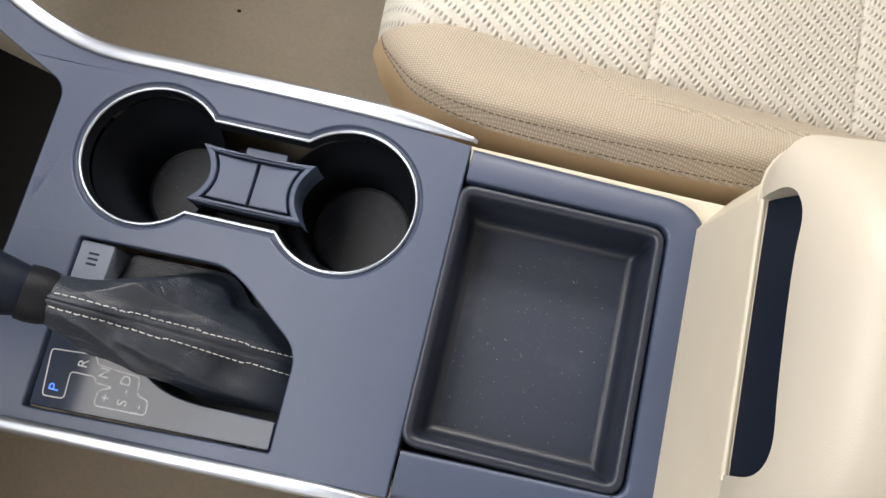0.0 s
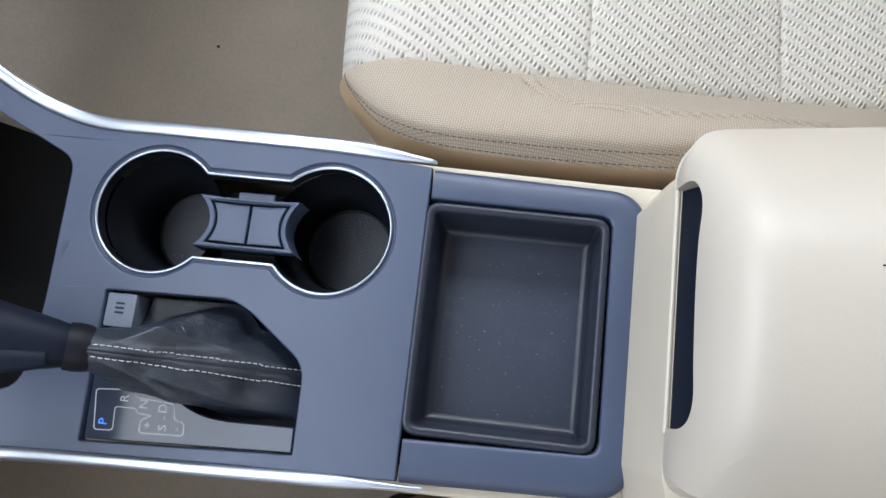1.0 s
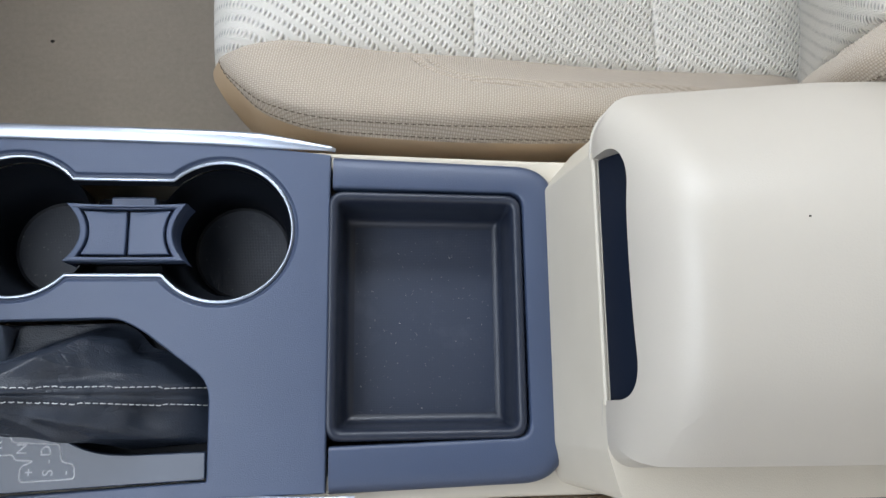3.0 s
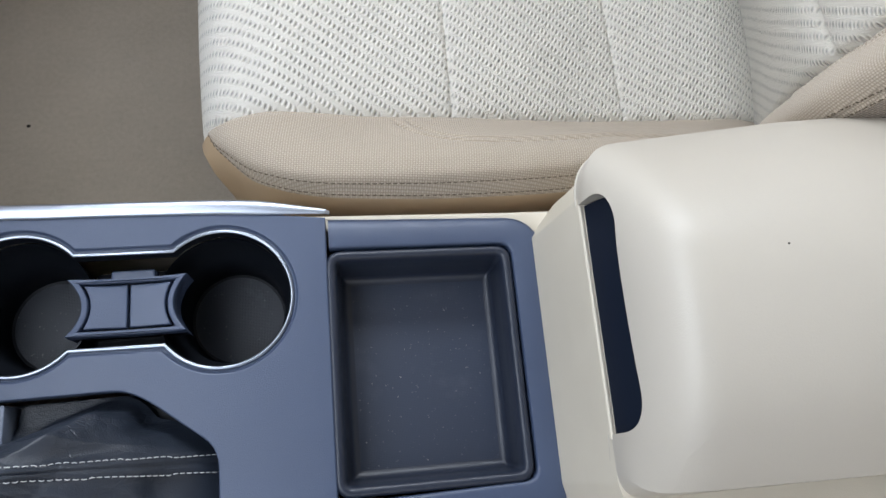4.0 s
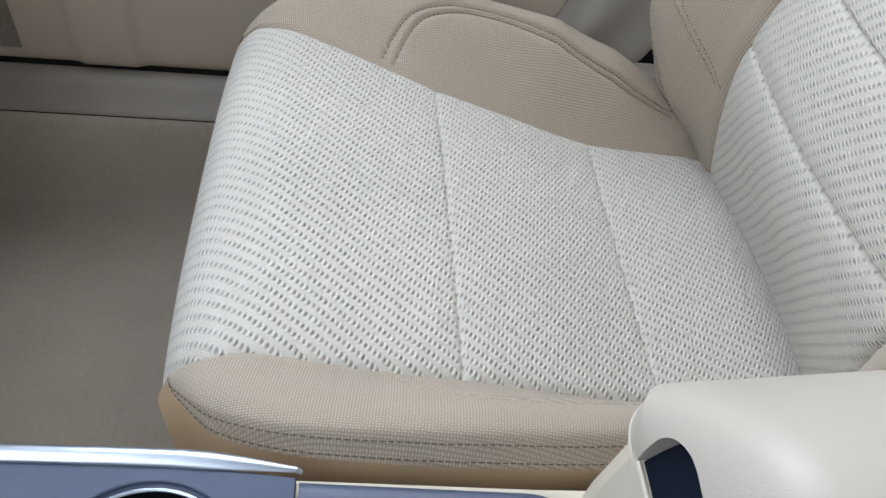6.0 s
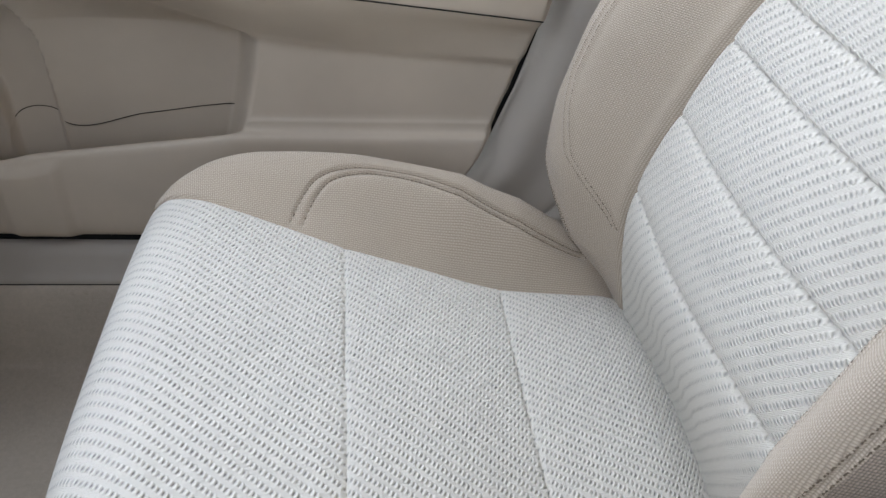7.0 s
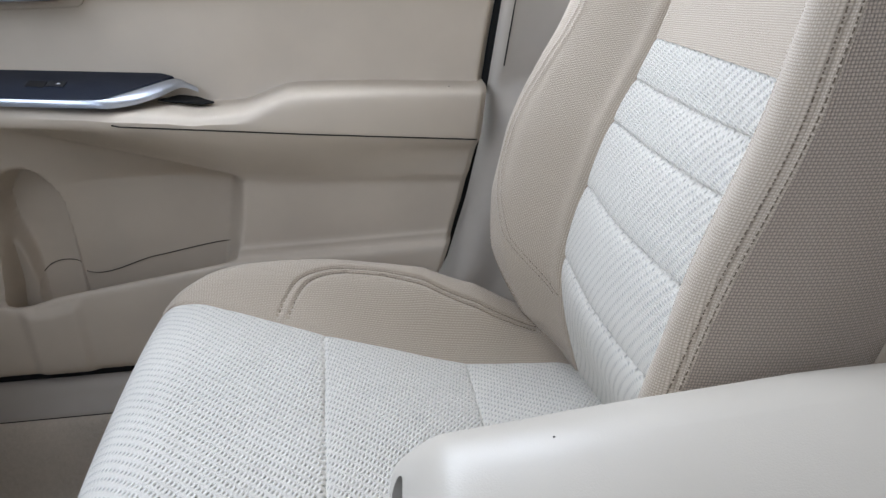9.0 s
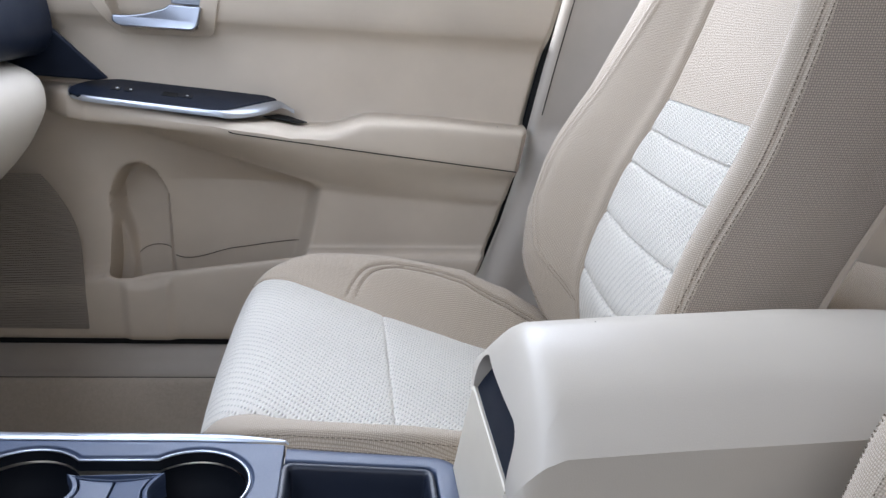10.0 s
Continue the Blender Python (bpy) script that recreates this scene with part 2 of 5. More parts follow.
BLUE.node_tree.nodes["Principled BSDF"].inputs["Emission Strength"].default_value = 0.9
CRUMB = plain("pale_crumb", (0.22, 0.22, 0.21), 0.8)
RED = plain("red_button", (0.55, 0.02, 0.02), 0.4)
HEADLINER = plain("headliner_cloth", (0.60, 0.56, 0.50), 0.9)
GRIME = plain("brown_grime", (0.16, 0.10, 0.055), 0.9)
SPOT = plain("dirt_speck", (0.03, 0.025, 0.02), 0.9)


# ---- builders ----
def part(name, data, mat, parent=None, label=""):
    """One mesh object, from a bmesh, a mesh or (verts, faces, uvs), under a thing or a part."""
    if isinstance(data, bmesh.types.BMesh):
        me = bpy.data.meshes.new(name)
        data.to_mesh(me)
        data.free()
    elif isinstance(data, tuple):
        me = bpy.data.meshes.new(name)
        me.from_pydata(data[0], [], data[1])
        if len(data) > 2 and data[2] is not None:
            layer = me.uv_layers.new(name="UVMap")
            flat = np.asarray(data[2], float)[[i for f in data[1] for i in f]]
            layer.data.foreach_set("uv", flat.ravel())
        me.update()
    else:
        me = data
    if not me.materials:
        me.materials.append(mat)
    ob = new(name, me)
    if parent:
        ob.parent = parent
        ob.matrix_parent_inverse = parent.matrix_basis.inverted()
    if label:
        ob["label"] = label
    return ob


def smooth(ob, angle=40.0):
    me = ob.data
    me.polygons.foreach_set("use_smooth", [True] * len(me.polygons))
    me.set_sharp_from_angle(angle=radians(angle))
    return ob


def thing(name, at, label, category, group="", kind=""):
    ob = new(name)
    ob.empty_display_size = 0.05
    ob.matrix_basis = Matrix.Translation(at)
    return tagged(ob, label, category, group, kind)


def sheet(points, uv=None, close_rows=False):
    """A grid of points (n, m, 3) as verts, faces, uvs."""
    p = np.asarray(points, float)
    n, m = p.shape[:2]
    idx = np.arange(n * m).reshape(n, m)
    faces = []
    for i in range(n - (0 if close_rows else 1)):
        k = (i + 1) % n
        for j in range(m - 1):
            faces.append((int(idx[i, j]), int(idx[k, j]), int(idx[k, j + 1]), int(idx[i, j + 1])))
    return [tuple(map(float, q)) for q in p.reshape(-1, 3)], faces, None if uv is None else np.asarray(uv, float).reshape(-1, 2)


def spline(keys, t):
    """Catmull-Rom through the keys, at t from 0 to 1 by chord length."""
    k = np.asarray(keys, float)
    d = np.r_[0, np.cumsum(np.linalg.norm(np.diff(k, axis=0), axis=1))]
    d /= d[-1]
    tang = np.gradient(k, d, axis=0)
    t = np.atleast_1d(t)
    i = np.clip(np.searchsorted(d, t, side="right") - 1, 0, len(k) - 2)
    h = (d[i + 1] - d[i])[:, None]
    s = ((t - d[i])[:, None]) / h
    return ((2 * s**3 - 3 * s**2 + 1) * k[i] + (s**3 - 2 * s**2 + s) * h * tang[i]
            + (-2 * s**3 + 3 * s**2) * k[i + 1] + (s**3 - s**2) * h * tang[i + 1])


def step(a, b, x):
    s = np.clip((np.asarray(x, float) - a) / (b - a), 0, 1)
    return s * s * (3 - 2 * s)


def box(x0, x1, y0, y1, z0, z1, bevel=0.0, segments=2):
    bm = bmesh.new()
    bmesh.ops.create_cube(bm, size=1.0, matrix=Matrix.Translation(((x0 + x1) / 2, (y0 + y1) / 2, (z0 + z1) / 2)) @ Matrix.Diagonal((x1 - x0, y1 - y0, z1 - z0, 1)))
    if bevel:
        bmesh.ops.bevel(bm, geom=bm.edges[:], offset=bevel, segments=segments, affect="EDGES", profile=0.5)
    return bm


def rounded(points, radius, steps=5):
    """A closed outline with its corners rounded; radius is one number or one for each corner."""
    p = [Vector(q[:2]) for q in points]
    out = []
    for i, c in enumerate(p):
        r = radius[i] if isinstance(radius, (list, tuple)) else radius
        a, b = p[i - 1] - c, p[(i + 1) % len(p)] - c
        cut = min(r, a.length * 0.49, b.length * 0.49)
        if cut < 1e-5:
            out.append(tuple(c))
            continue
        s, e = c + a.normalized() * cut, c + b.normalized() * cut
        for k in range(steps + 1):
            f = k / steps
            out.append(tuple(s * (1 - f) ** 2 + c * 2 * f * (1 - f) + e * f * f))
    return out


def plate(outlines, z0, z1, bevel=0.0, steps=2):
    """A flat plate between z0 and z1 from one outline and the holes in it, with rounded rims."""
    cu = bpy.data.curves.new("outline", "CURVE")
    cu.dimensions, cu.fill_mode = "2D", "BOTH"
    for line in outlines:
        sp = cu.splines.new("POLY")
        sp.points.add(len(line) - 1)
        for q, (x, y) in zip(sp.points, line):
            q.co = (x, y, 0, 1)
        sp.use_cyclic_u = True
    cu.extrude, cu.bevel_depth, cu.bevel_resolution = (z1 - z0) / 2 - bevel, bevel, steps
    cu.offset = -bevel
    ob = bpy.data.objects.new("outline", cu)
    scene.collection.objects.link(ob)
    bpy.context.view_layer.update()
    me = bpy.data.meshes.new_from_object(ob.evaluated_get(bpy.context.evaluated_depsgraph_get()))
    bpy.data.objects.remove(ob)
    bpy.data.curves.remove(cu)
    me.transform(Matrix.Translation((0, 0, (z0 + z1) / 2)))
    me.materials.clear()
    return me


def finer(me, length=0.02):
    bm = bmesh.new()
    bm.from_mesh(me)
    bmesh.ops.triangulate(bm, faces=[f for f in bm.faces if len(f.verts) > 4])
    for _ in range(3):
        long = [e for e in bm.edges if e.calc_length() > length]
        if not long:
            break
        bmesh.ops.subdivide_edges(bm, edges=long, cuts=1)
    bmesh.ops.triangulate(bm, faces=[f for f in bm.faces if len(f.verts) > 4])
    bm.to_mesh(me)
    bm.free()
    return me


def bend(me, fn):
    """Moves each vertex of a mesh by fn(x, y, z)."""
    for v in me.vertices:
        v.co = fn(*v.co)
    me.update()
    return me


def tube(points, radius, closed=False, sides=8, flat=1.0, up=(0, 0, 1)):
    """A round bar along points; radius one number or one a point; flat squeezes it along up."""
    p = [Vector(q) for q in points]
    n = len(p)
    verts, faces = [], []
    for i, c in enumerate(p):
        a = p[i - 1] if (i or closed) else c
        b = p[(i + 1) % n] if (i < n - 1 or closed) else c
        d = (b - a).normalized()
        side = d.cross(Vector(up)).normalized()
        top = side.cross(d).normalized()
        r = radius[i] if isinstance(radius, (list, tuple)) else radius
        for k in range(sides):
            f = 2 * math.pi * k / sides
            verts.append(tuple(c + side * (r * math.cos(f)) + top * (r * flat * math.sin(f))))
    for i in range(n if closed else n - 1):
        for k in range(sides):
            a, b = i * sides, ((i + 1) % n) * sides
            faces.append((a + k, a + (k + 1) % sides, b + (k + 1) % sides, b + k))
    if not closed:
        faces.append(tuple(range(sides))[::-1])
        faces.append(tuple((n - 1) * sides + k for k in range(sides)))
    return verts, faces


def stitches(lines, length=0.0024, gap=0.0034, radius=0.00055):
    """Thread bits along lines of (point, normal)."""
    verts, faces = [], []
    for pts, normals in lines:
        p, nn = np.asarray(pts, float), np.asarray(normals, float)
        d = np.r_[0, np.cumsum(np.linalg.norm(np.diff(p, axis=0), axis=1))]
        s = 0.0
        while s + length < d[-1]:
            ends = [np.array([np.interp(q, d, p[:, k]) for k in range(3)]) for q in (s, s + length / 2, s + length)]
            up = np.array([np.interp(s, d, nn[:, k]) for k in range(3)])
            up /= np.linalg.norm(up) + 1e-9
            rows = [tuple(e + up * lift) for e, lift in zip(ends, (-radius * 0.6, radius * 0.7, -radius * 0.6))]
            v, f = tube(rows, radius, sides=5, up=tuple(up))
            faces += [tuple(i + len(verts) for i in q) for q in f]
            verts += v
            s += length + gap
    return verts, faces


# ---- structure ----
def structure(name, data, mat, label, category):
    return tagged(part(name, data, mat), label, category, kind="structure")


# carpet: flat footwell, rising to the toe board in front
xs, ys = np.linspace(-1.1, 1.9, 61), np.r_[np.linspace(-0.62, 0.84, 30), np.linspace(0.85, 0.918, 22)]
gx, gy = np.meshgrid(xs, ys, indexing="ij")
gz = 0.55 * np.clip(-0.62 - gx, 0, None) + 0.012 * step(0.78, 0.87, gy) + 0.118 * step(0.868, 0.914, gy) ** 1.2
smooth(structure("floor", sheet(np.stack([gx, gy, gz], -1)), CARPET, "taupe short-pile carpet in the passenger footwell", "carpet"))


# sill: scuff plate under the door, stepped down to the carpet
def sill(name, sign, y_mid):
    prof = spline([(0.9165, 0.115), (0.9165, 0.130), (0.9180, 0.1345), (0.926, 0.140), (0.936, 0.152), (0.944, 0.164), (0.952, 0.171), (0.968, 0.175), (1.0, 0.178), (1.06, 0.178)], np.linspace(0, 1, 60))
    rows = [[(x, y_mid + sign * (y - y_mid), z) for y, z in prof] for x in np.linspace(-1.0, 1.2, 12)]
    return smooth(structure(name, sheet(rows), BROWN, "greige moulded plastic sill trim under the door", "sill trim"), 60)


scuff = sill("trim_sill_passenger", 1, 0.1575)
part("sill_seam", tube([(x, 0.9160, 0.1300) for x in np.linspace(-0.98, 0.9, 12)], 0.0010, sides=6), RUBBER, scuff, "dark joint between sill trim and carpet")
sill("trim_sill_driver", -1, 0.1575)

# strip added in black for the shade in the gap between door and sill
structure("trim_door_gap", box(-1.0, 0.40, 0.962, 1.03, 0.170, 0.205), RUBBER, "black strip added for the shade in the gap under the passenger door", "seal")
structure("ceiling", box(0.05, 1.9, -0.66, 1.0, 1.20, 1.23), HEADLINER, "beige cloth headliner over the cabin", "headliner")
structure("wall_front", box(-1.14, -1.10, -0.75, 1.08, 0.0, 0.86), BLACK, "dark bulkhead in front of the cabin", "bulkhead")
structure("wall_rear", box(1.90, 1.94, -0.75, 1.08, 0.0, 0.92), GREY, "greige panel behind the rear seat", "panel")
structure("wall_driver", box(-1.1, 1.9, -0.75, -0.66, 0.0, 0.86), DOOR, "beige door panel on the driver side", "door panel")
for i, (x0, x1) in enumerate(((0.42, 0.58), (1.5, 1.9))):
    structure(f"pillar_{i + 1}", box(x0, x1, -0.74, -0.68, 0.86, 1.2, 0.01), GREY, "greige roof pillar trim on the driver side", "pillar")


# passenger door panel: one moulded skin with armrest, pocket and bottle recess
def door_rear(z):
    return np.interp(z, (0.19, 0.24, 0.319, 0.42, 0.52, 0.584, 0.70, 0.812, 0.95), (0.235, 0.280, 0.324, 0.356, 0.380, 0.389, 0.409, 0.430, 0.455))


def rim_z(x):
    return np.interp(x, (-0.6, -0.36, -0.32, -0.304, -0.284, -0.258, -0.222, -0.12, -0.03, 0.05, 0.4), (0.300, 0.303, 0.307, 0.311, 0.305, 0.307, 0.317, 0.331, 0.343, 0.354, 0.360))


def under_z(x):
    return np.interp(x, (-0.6, -0.40, -0.335, -0.15, 0.053, 0.12, 0.4), (0.600, 0.598, 0.590, 0.538, 0.482, 0.474, 0.46))


def arm_top(x):
    return np.interp(x, (-0.6, -0.36, -0.12, -0.03, 0.0, 0.053, 0.07, 0.09, 0.113, 0.13, 0.24, 0.385, 0.5), (0.640, 0.634, 0.602, 0.592, 0.587, 0.588, 0.591, 0.599, 0.607, 0.6085, 0.606, 0.597, 0.59))


def arm_front(x):
    return np.interp(x, (-0.6, -0.40, -0.375, -0.350, -0.32, -0.10, 0.15, 0.375, 0.45), (0.958, 0.952, 0.925, 0.899, 0.885, 0.868, 0.892, 0.922, 0.93))


def groove_z(x):
    return np.interp(x, (-0.6, -0.098, 0.375, 0.5), (0.60, 0.584, 0.526, 0.515))


def door_section(x):
    zt, yf, zu, zg = (float(f(x)) for f in (arm_top, arm_front, under_z, groove_z))
    zg = min(zg, zt - 0.018)
    rim = float(rim_z(x))
    fp = float(step(-0.302, -0.295, x) * (1 - step(0.034, 0.058, x)))
    right = 1 - float(step(0.030, 0.062, x))
    low, wall = 0.961 + 0.053 * right * float(step(-0.302, -0.295, x)), 0.961 + 0.053 * right * float(step(-0.34, -0.14, x))
    return [(0.957, 0.187), (0.947, 0.199), (0.944, 0.26), (0.943, rim - 0.016), (0.945, rim - 0.003), (0.950, rim), (0.955 + 0.002 * fp, rim + 0.002 - 0.004 * fp), (0.957 + 0.003 * fp, rim + 0.005 - 0.030 * fp), (0.958 + (low - 0.948) * fp, rim + 0.010 - 0.112 * fp), (0.958 + (low - 0.940) * fp, rim + 0.014 - 0.108 * fp), (low + 0.008 * fp, rim + 0.020 - 0.060 * fp), (low + 0.001 * fp, rim + 0.034),
            (wall, min(zu - 0.045, 0.47)), (wall - 0.001, min(zu - 0.012, 0.478)), (0.958 + 0.3 * (wall - 0.961), zu - 0.004), (0.954, zu + 0.002), (0.950, zu + 0.009),
            (yf + 0.022, (zu + zg) / 2 + 0.012), (yf + 0.004, zg - 0.004), (yf, zg + 0.010), (yf + 0.002, zt - 0.010), (yf + 0.009, zt - 0.0015), (yf + 0.025, zt + 0.001),
            (0.970, zt + 0.002), (0.9775, zt + 0.002), (0.9785, zt + 0.002), (0.9795, zt + 0.003), (0.981, zt + 0.02), (0.982, zt + 0.05), (0.978, 0.715), (0.968, 0.735), (0.948, 0.752), (0.940, 0.80), (0.945, 0.86)]


def rounded_section(x):
    """The door's section at x with its corners cut twice, its points in the same order at every x."""
    key = np.array(door_section(x))
    for _ in range(2):
        q = np.empty((2 * len(key), 2))
        q[0::2], q[1::2] = np.vstack([key[:1], key[:-1]]) * 0.25 + key * 0.75, key * 0.75 + np.vstack([key[1:], key[-1:]]) * 0.25
        key = q
    return key


# one spacing of rows for all columns, so that no crease wanders between rows
RUN = sum(np.r_[0, np.cumsum(np.linalg.norm(np.diff(rounded_section(x), axis=0), axis=1) + 0.0004)] for x in (-0.28, -0.1, 0.2))
SECTION = np.linspace(0, RUN[-1], 380)
cols = []
for a in np.linspace(0, 1, 400):
    x0 = -0.62 + a * (0.40 + 0.62)
    key = rounded_section(x0)
    y, z = (np.interp(SECTION, RUN, key[:, k]) for k in (0, 1))
    x = -0.62 + a * (door_rear(z) + 0.62)
    lo = rim_z(x)
    # bottle recess with an arched top, behind the rim alone
    arch = 0.503 - 0.056 * np.clip(np.abs(x + 0.275) / 0.044, 0, 1) ** 2.6
    crest = int(np.argmax(z > lo - 0.004))
    deepest = crest + int(np.argmin(z[crest:crest + 110]))
    behind = step(deepest + 1, deepest + 9, np.arange(len(z)))
    aside = np.where(x < -0.275, -0.275 - x + 0.018 * (1 - step(0.355, 0.44, z)), x + 0.275)
    bottle = (1 - step(0.036, 0.046, aside)) * behind * (1 - step(arch - 0.008, arch + 0.006, z))
    y = y + (1.034 - y) * bottle
    # soft swell of the bottle cup below the rim
    y = y - 0.006 * (1 - step(0.030, 0.048, np.abs(x + 0.262))) * (1 - step(lo - 0.02, lo, z)) * (np.arange(len(z)) < crest)
    # hollow behind the inner handle
    hx, hz = np.abs(x + 0.2225), np.abs(z - 0.79)
    inside = ((hx / (0.0645 + 0.2 * np.clip(z - 0.725, 0, 0.1))) ** 10 + (hz / 0.060) ** 10) ** 0.1
    y = y + 0.030 * (1 - step(0.90, 1.0, inside))
    # turned-in rear edge
    edge = step(0.988, 1.0, a)
    y = y + 0.02 * edge
    cols.append(np.stack([x, y, z], -1))
door = structure("door_1", sheet(cols), DOOR, "closed beige moulded passenger door panel with armrest and pocket", "door")
smooth(door, 55)
DOOR_GRID = np.array(cols)


def door_y(x, z, back=False):
    """The door skin's y at x, z, on its foremost layer or its rearmost."""
    g = DOOR_GRID.reshape(-1, 3)
    g = g[g[:, 1] > 1.003] if back else g
    d = (g[:, 0] - x) ** 2 + (g[:, 2] - z) ** 2
    near = g[np.argsort(d)[:8], 1]
    return float(near.max() if back else near.min())


# seam in the pocket's back wall, a thin shadow-gap bead
def on_door(x, z, off=0.0, back=False):
    return (x, door_y(x, z, back) + off, z)


seam = [on_door(x, z, -0.0012, True) for x, z in spline([(-0.299, 0.312), (-0.296, 0.323), (-0.285, 0.335), (-0.258, 0.343), (-0.240, 0.339), (-0.231, 0.331), (-0.12, 0.345), (-0.033, 0.360), (0.024, 0.3665)], np.linspace(0, 1, 90))]
for k in (1, 2):
    seam = [(b[0], (a[1] + b[1] + c[1]) / 3 if abs(b[0] + 0.231) > 0.012 else b[1], b[2]) for a, b, c in zip([seam[0]] + seam, seam, seam[1:] + [seam[-1]])]
part("pocket_seam", tube(seam, 0.0006, sides=6, up=(0, 1, 0)), RUBBER, door, "dark seam line in the map pocket")

pad = [(x, float(arm_front(x)) + 0.0006, z) for x, z in [(-0.104, 0.5865)] + [(x, float(np.interp(x, (-0.098, 0.375), (0.584, 0.526)))) for x in np.linspace(-0.095, 0.372, 50)]]
part("pad_seam", tube([on_door(x, z, 0.0002) for x, _, z in pad], 0.0009, sides=6, up=(0, 1, 0)), RUBBER, door, "dark seam under the armrest pad")

# speaker grille
bm = bmesh.new()
for i in range(90):
    z = 0.212 + i * 0.0031
    right = -0.365 - 0.055 * max(0.0, (z - 0.36) / 0.13) ** 2.0
    v = box(-0.60, right, 0.9415, 0.9450, z, z + 0.0017)
    me = bpy.data.meshes.new("slat")
    v.to_mesh(me)
    v.free()
    bm.from_mesh(me)
    bpy.data.meshes.remove(me)
part("speaker_grille", bm, BROWN, door, "finely slotted beige speaker grille")

# switch panel on the armrest
sw = [(-0.350, 0.0), (-0.343, -0.024), (-0.325, -0.034), (-0.116, -0.040), (-0.036, 0.050), (-0.055, 0.064), (-0.29, 0.064), (-0.335, 0.04)]


def on_arm(x, y, z):
    return (x, 0.912 + y, 0.637 + z + np.interp(x, (-0.36, -0.30, -0.11, -0.03), (-0.005, -0.008, -0.0205, -0.026)) + 0.17 * y)


panel = part("switch_panel", bend(finer(plate([rounded(sw, [0.02, 0.02, 0.02, 0.02, 0.006, 0.01, 0.01, 0.02])], 0.0, 0.008, 0.003)), lambda x, y, z: on_arm(x, y, z)), NAVY, door, "satin black window switch panel")
smooth(panel)
inner_line = [on_arm(x, y, 0.0068 if x < -0.02 else -0.010) for x, y in ((-0.350, 0.010), (-0.347, -0.010), (-0.336, -0.026), (-0.315, -0.0345), (-0.24, -0.0370), (-0.135, -0.0405), (-0.112, -0.0370), (-0.078, 0.001), (-0.036, 0.050), (-0.012, 0.056))]
outer_line = [on_arm(x, y, z) for x, y, z in ((-0.357, 0.012, 0.0), (-0.354, -0.013, -0.002), (-0.341, -0.033, -0.003), (-0.315, -0.042, -0.004), (-0.24, -0.0455, -0.004), (-0.135, -0.0495, -0.004), (-0.104, -0.046, -0.004), (-0.066, -0.014, -0.003), (-0.026, 0.030, -0.003), (-0.002, 0.040, -0.012))]
ks = np.linspace(0, 9, 64)
inner_line, outer_line = (np.stack([np.interp(ks, range(10), [p[k] for p in line]) for k in range(3)], 1) for line in (inner_line, outer_line))
for _ in range(3):
    for line in (inner_line, outer_line):
        line[1:-1] = (line[:-2] + 2 * line[1:-1] + line[2:]) / 4
band = []
for n_, (p, q) in enumerate(zip(inner_line, outer_line)):
    q = p + (q - p) * (0.30 + 0.42 * float(step(0.60, 0.76, n_ / 63)) - 0.44 * float(step(0.80, 0.97, n_ / 63)))
    band.append([tuple(p + (q - p) * f_ + np.array([0, 0, lift])) for f_, lift in ((-0.15 , -0.006), (0.0, 0.0), (0.12, 0.0010), (0.5, 0.0016), (0.85, 0.0010), (1.0, -0.0010), (1.05, -0.0045))])
smooth(part("switch_trim", sheet(band), CHROME, door, "satin silver trim round the switch panel"), 50)
for x0, w in ((-0.290, 0.013), (-0.270, 0.013), (-0.189, 0.023)):
    sx = part("window_switch", bend(plate([rounded([(x0, 0.003), (x0 + w, 0.001), (x0 + w, 0.020), (x0, 0.022)], 0.002)], 0.0060, 0.0092, 0.0008), lambda x, y, z: on_arm(x, y, z)), BLACK, panel)
    part("switch_icon", bend(plate([rounded([(x0 + w * 0.55, 0.009), (x0 + w * 0.55 + 0.004, 0.009), (x0 + w * 0.55 + 0.004, 0.013), (x0 + w * 0.55, 0.013)], 0.001)], 0.0090, 0.0096), lambda x, y, z: on_arm(x, y, z)), MARK, sx, "pale switch icon")
part("switch_recess", bend(plate([rounded([(-0.213, 0.002), (-0.1895, 0.0), (-0.1895, 0.020), (-0.213, 0.022)], 0.002)], 0.0060, 0.0088, 0.0003), on_arm), RUBBER, panel, "black empty switch recess")
# black plate behind the trim, added for the shade inside the grip well
smooth(part("grip_well_shade", bend(plate([rounded([(-0.060, 0.936), (-0.038, 0.9765), (-0.012, 0.9765), (0.014, 0.944), (0.0, 0.936)], [0.004, 0.004, 0.01, 0.003, 0.006])], 0.0, 0.002, 0.0006), lambda x, y, z: (x, y, float(arm_top(x)) + 0.0055 + z)), RUBBER, door, "black plate for the shade inside the armrest's grip well"))

# inner door handle
SKIN_Z = np.linspace(0.70, 0.865, 34)
SKIN_Y = [door_y(-0.10, float(z)) for z in SKIN_Z]


def on_skin(x, y, z):
    """A plate drawn in x and z, laid on the door's upper skin."""
    return (x, float(np.interp(y, SKIN_Z, SKIN_Y)) - z, y)


rim_out = rounded([(-0.352, 0.822), (-0.327, 0.780), (-0.2936, 0.7266), (-0.281, 0.7200), (-0.146, 0.7205), (-0.1365, 0.7270), (-0.126, 0.771), (-0.118, 0.822)], [0.004, 0.01, 0.010, 0.008, 0.006, 0.006, 0.01, 0.004], 4)
rim_in = rounded([(-0.318, 0.816), (-0.299, 0.779), (-0.2865, 0.745), (-0.2825, 0.7300), (-0.166, 0.7290), (-0.1605, 0.7350), (-0.1536, 0.772), (-0.146, 0.816)], [0.003, 0.01, 0.008, 0.006, 0.005, 0.006, 0.01, 0.003], 4)
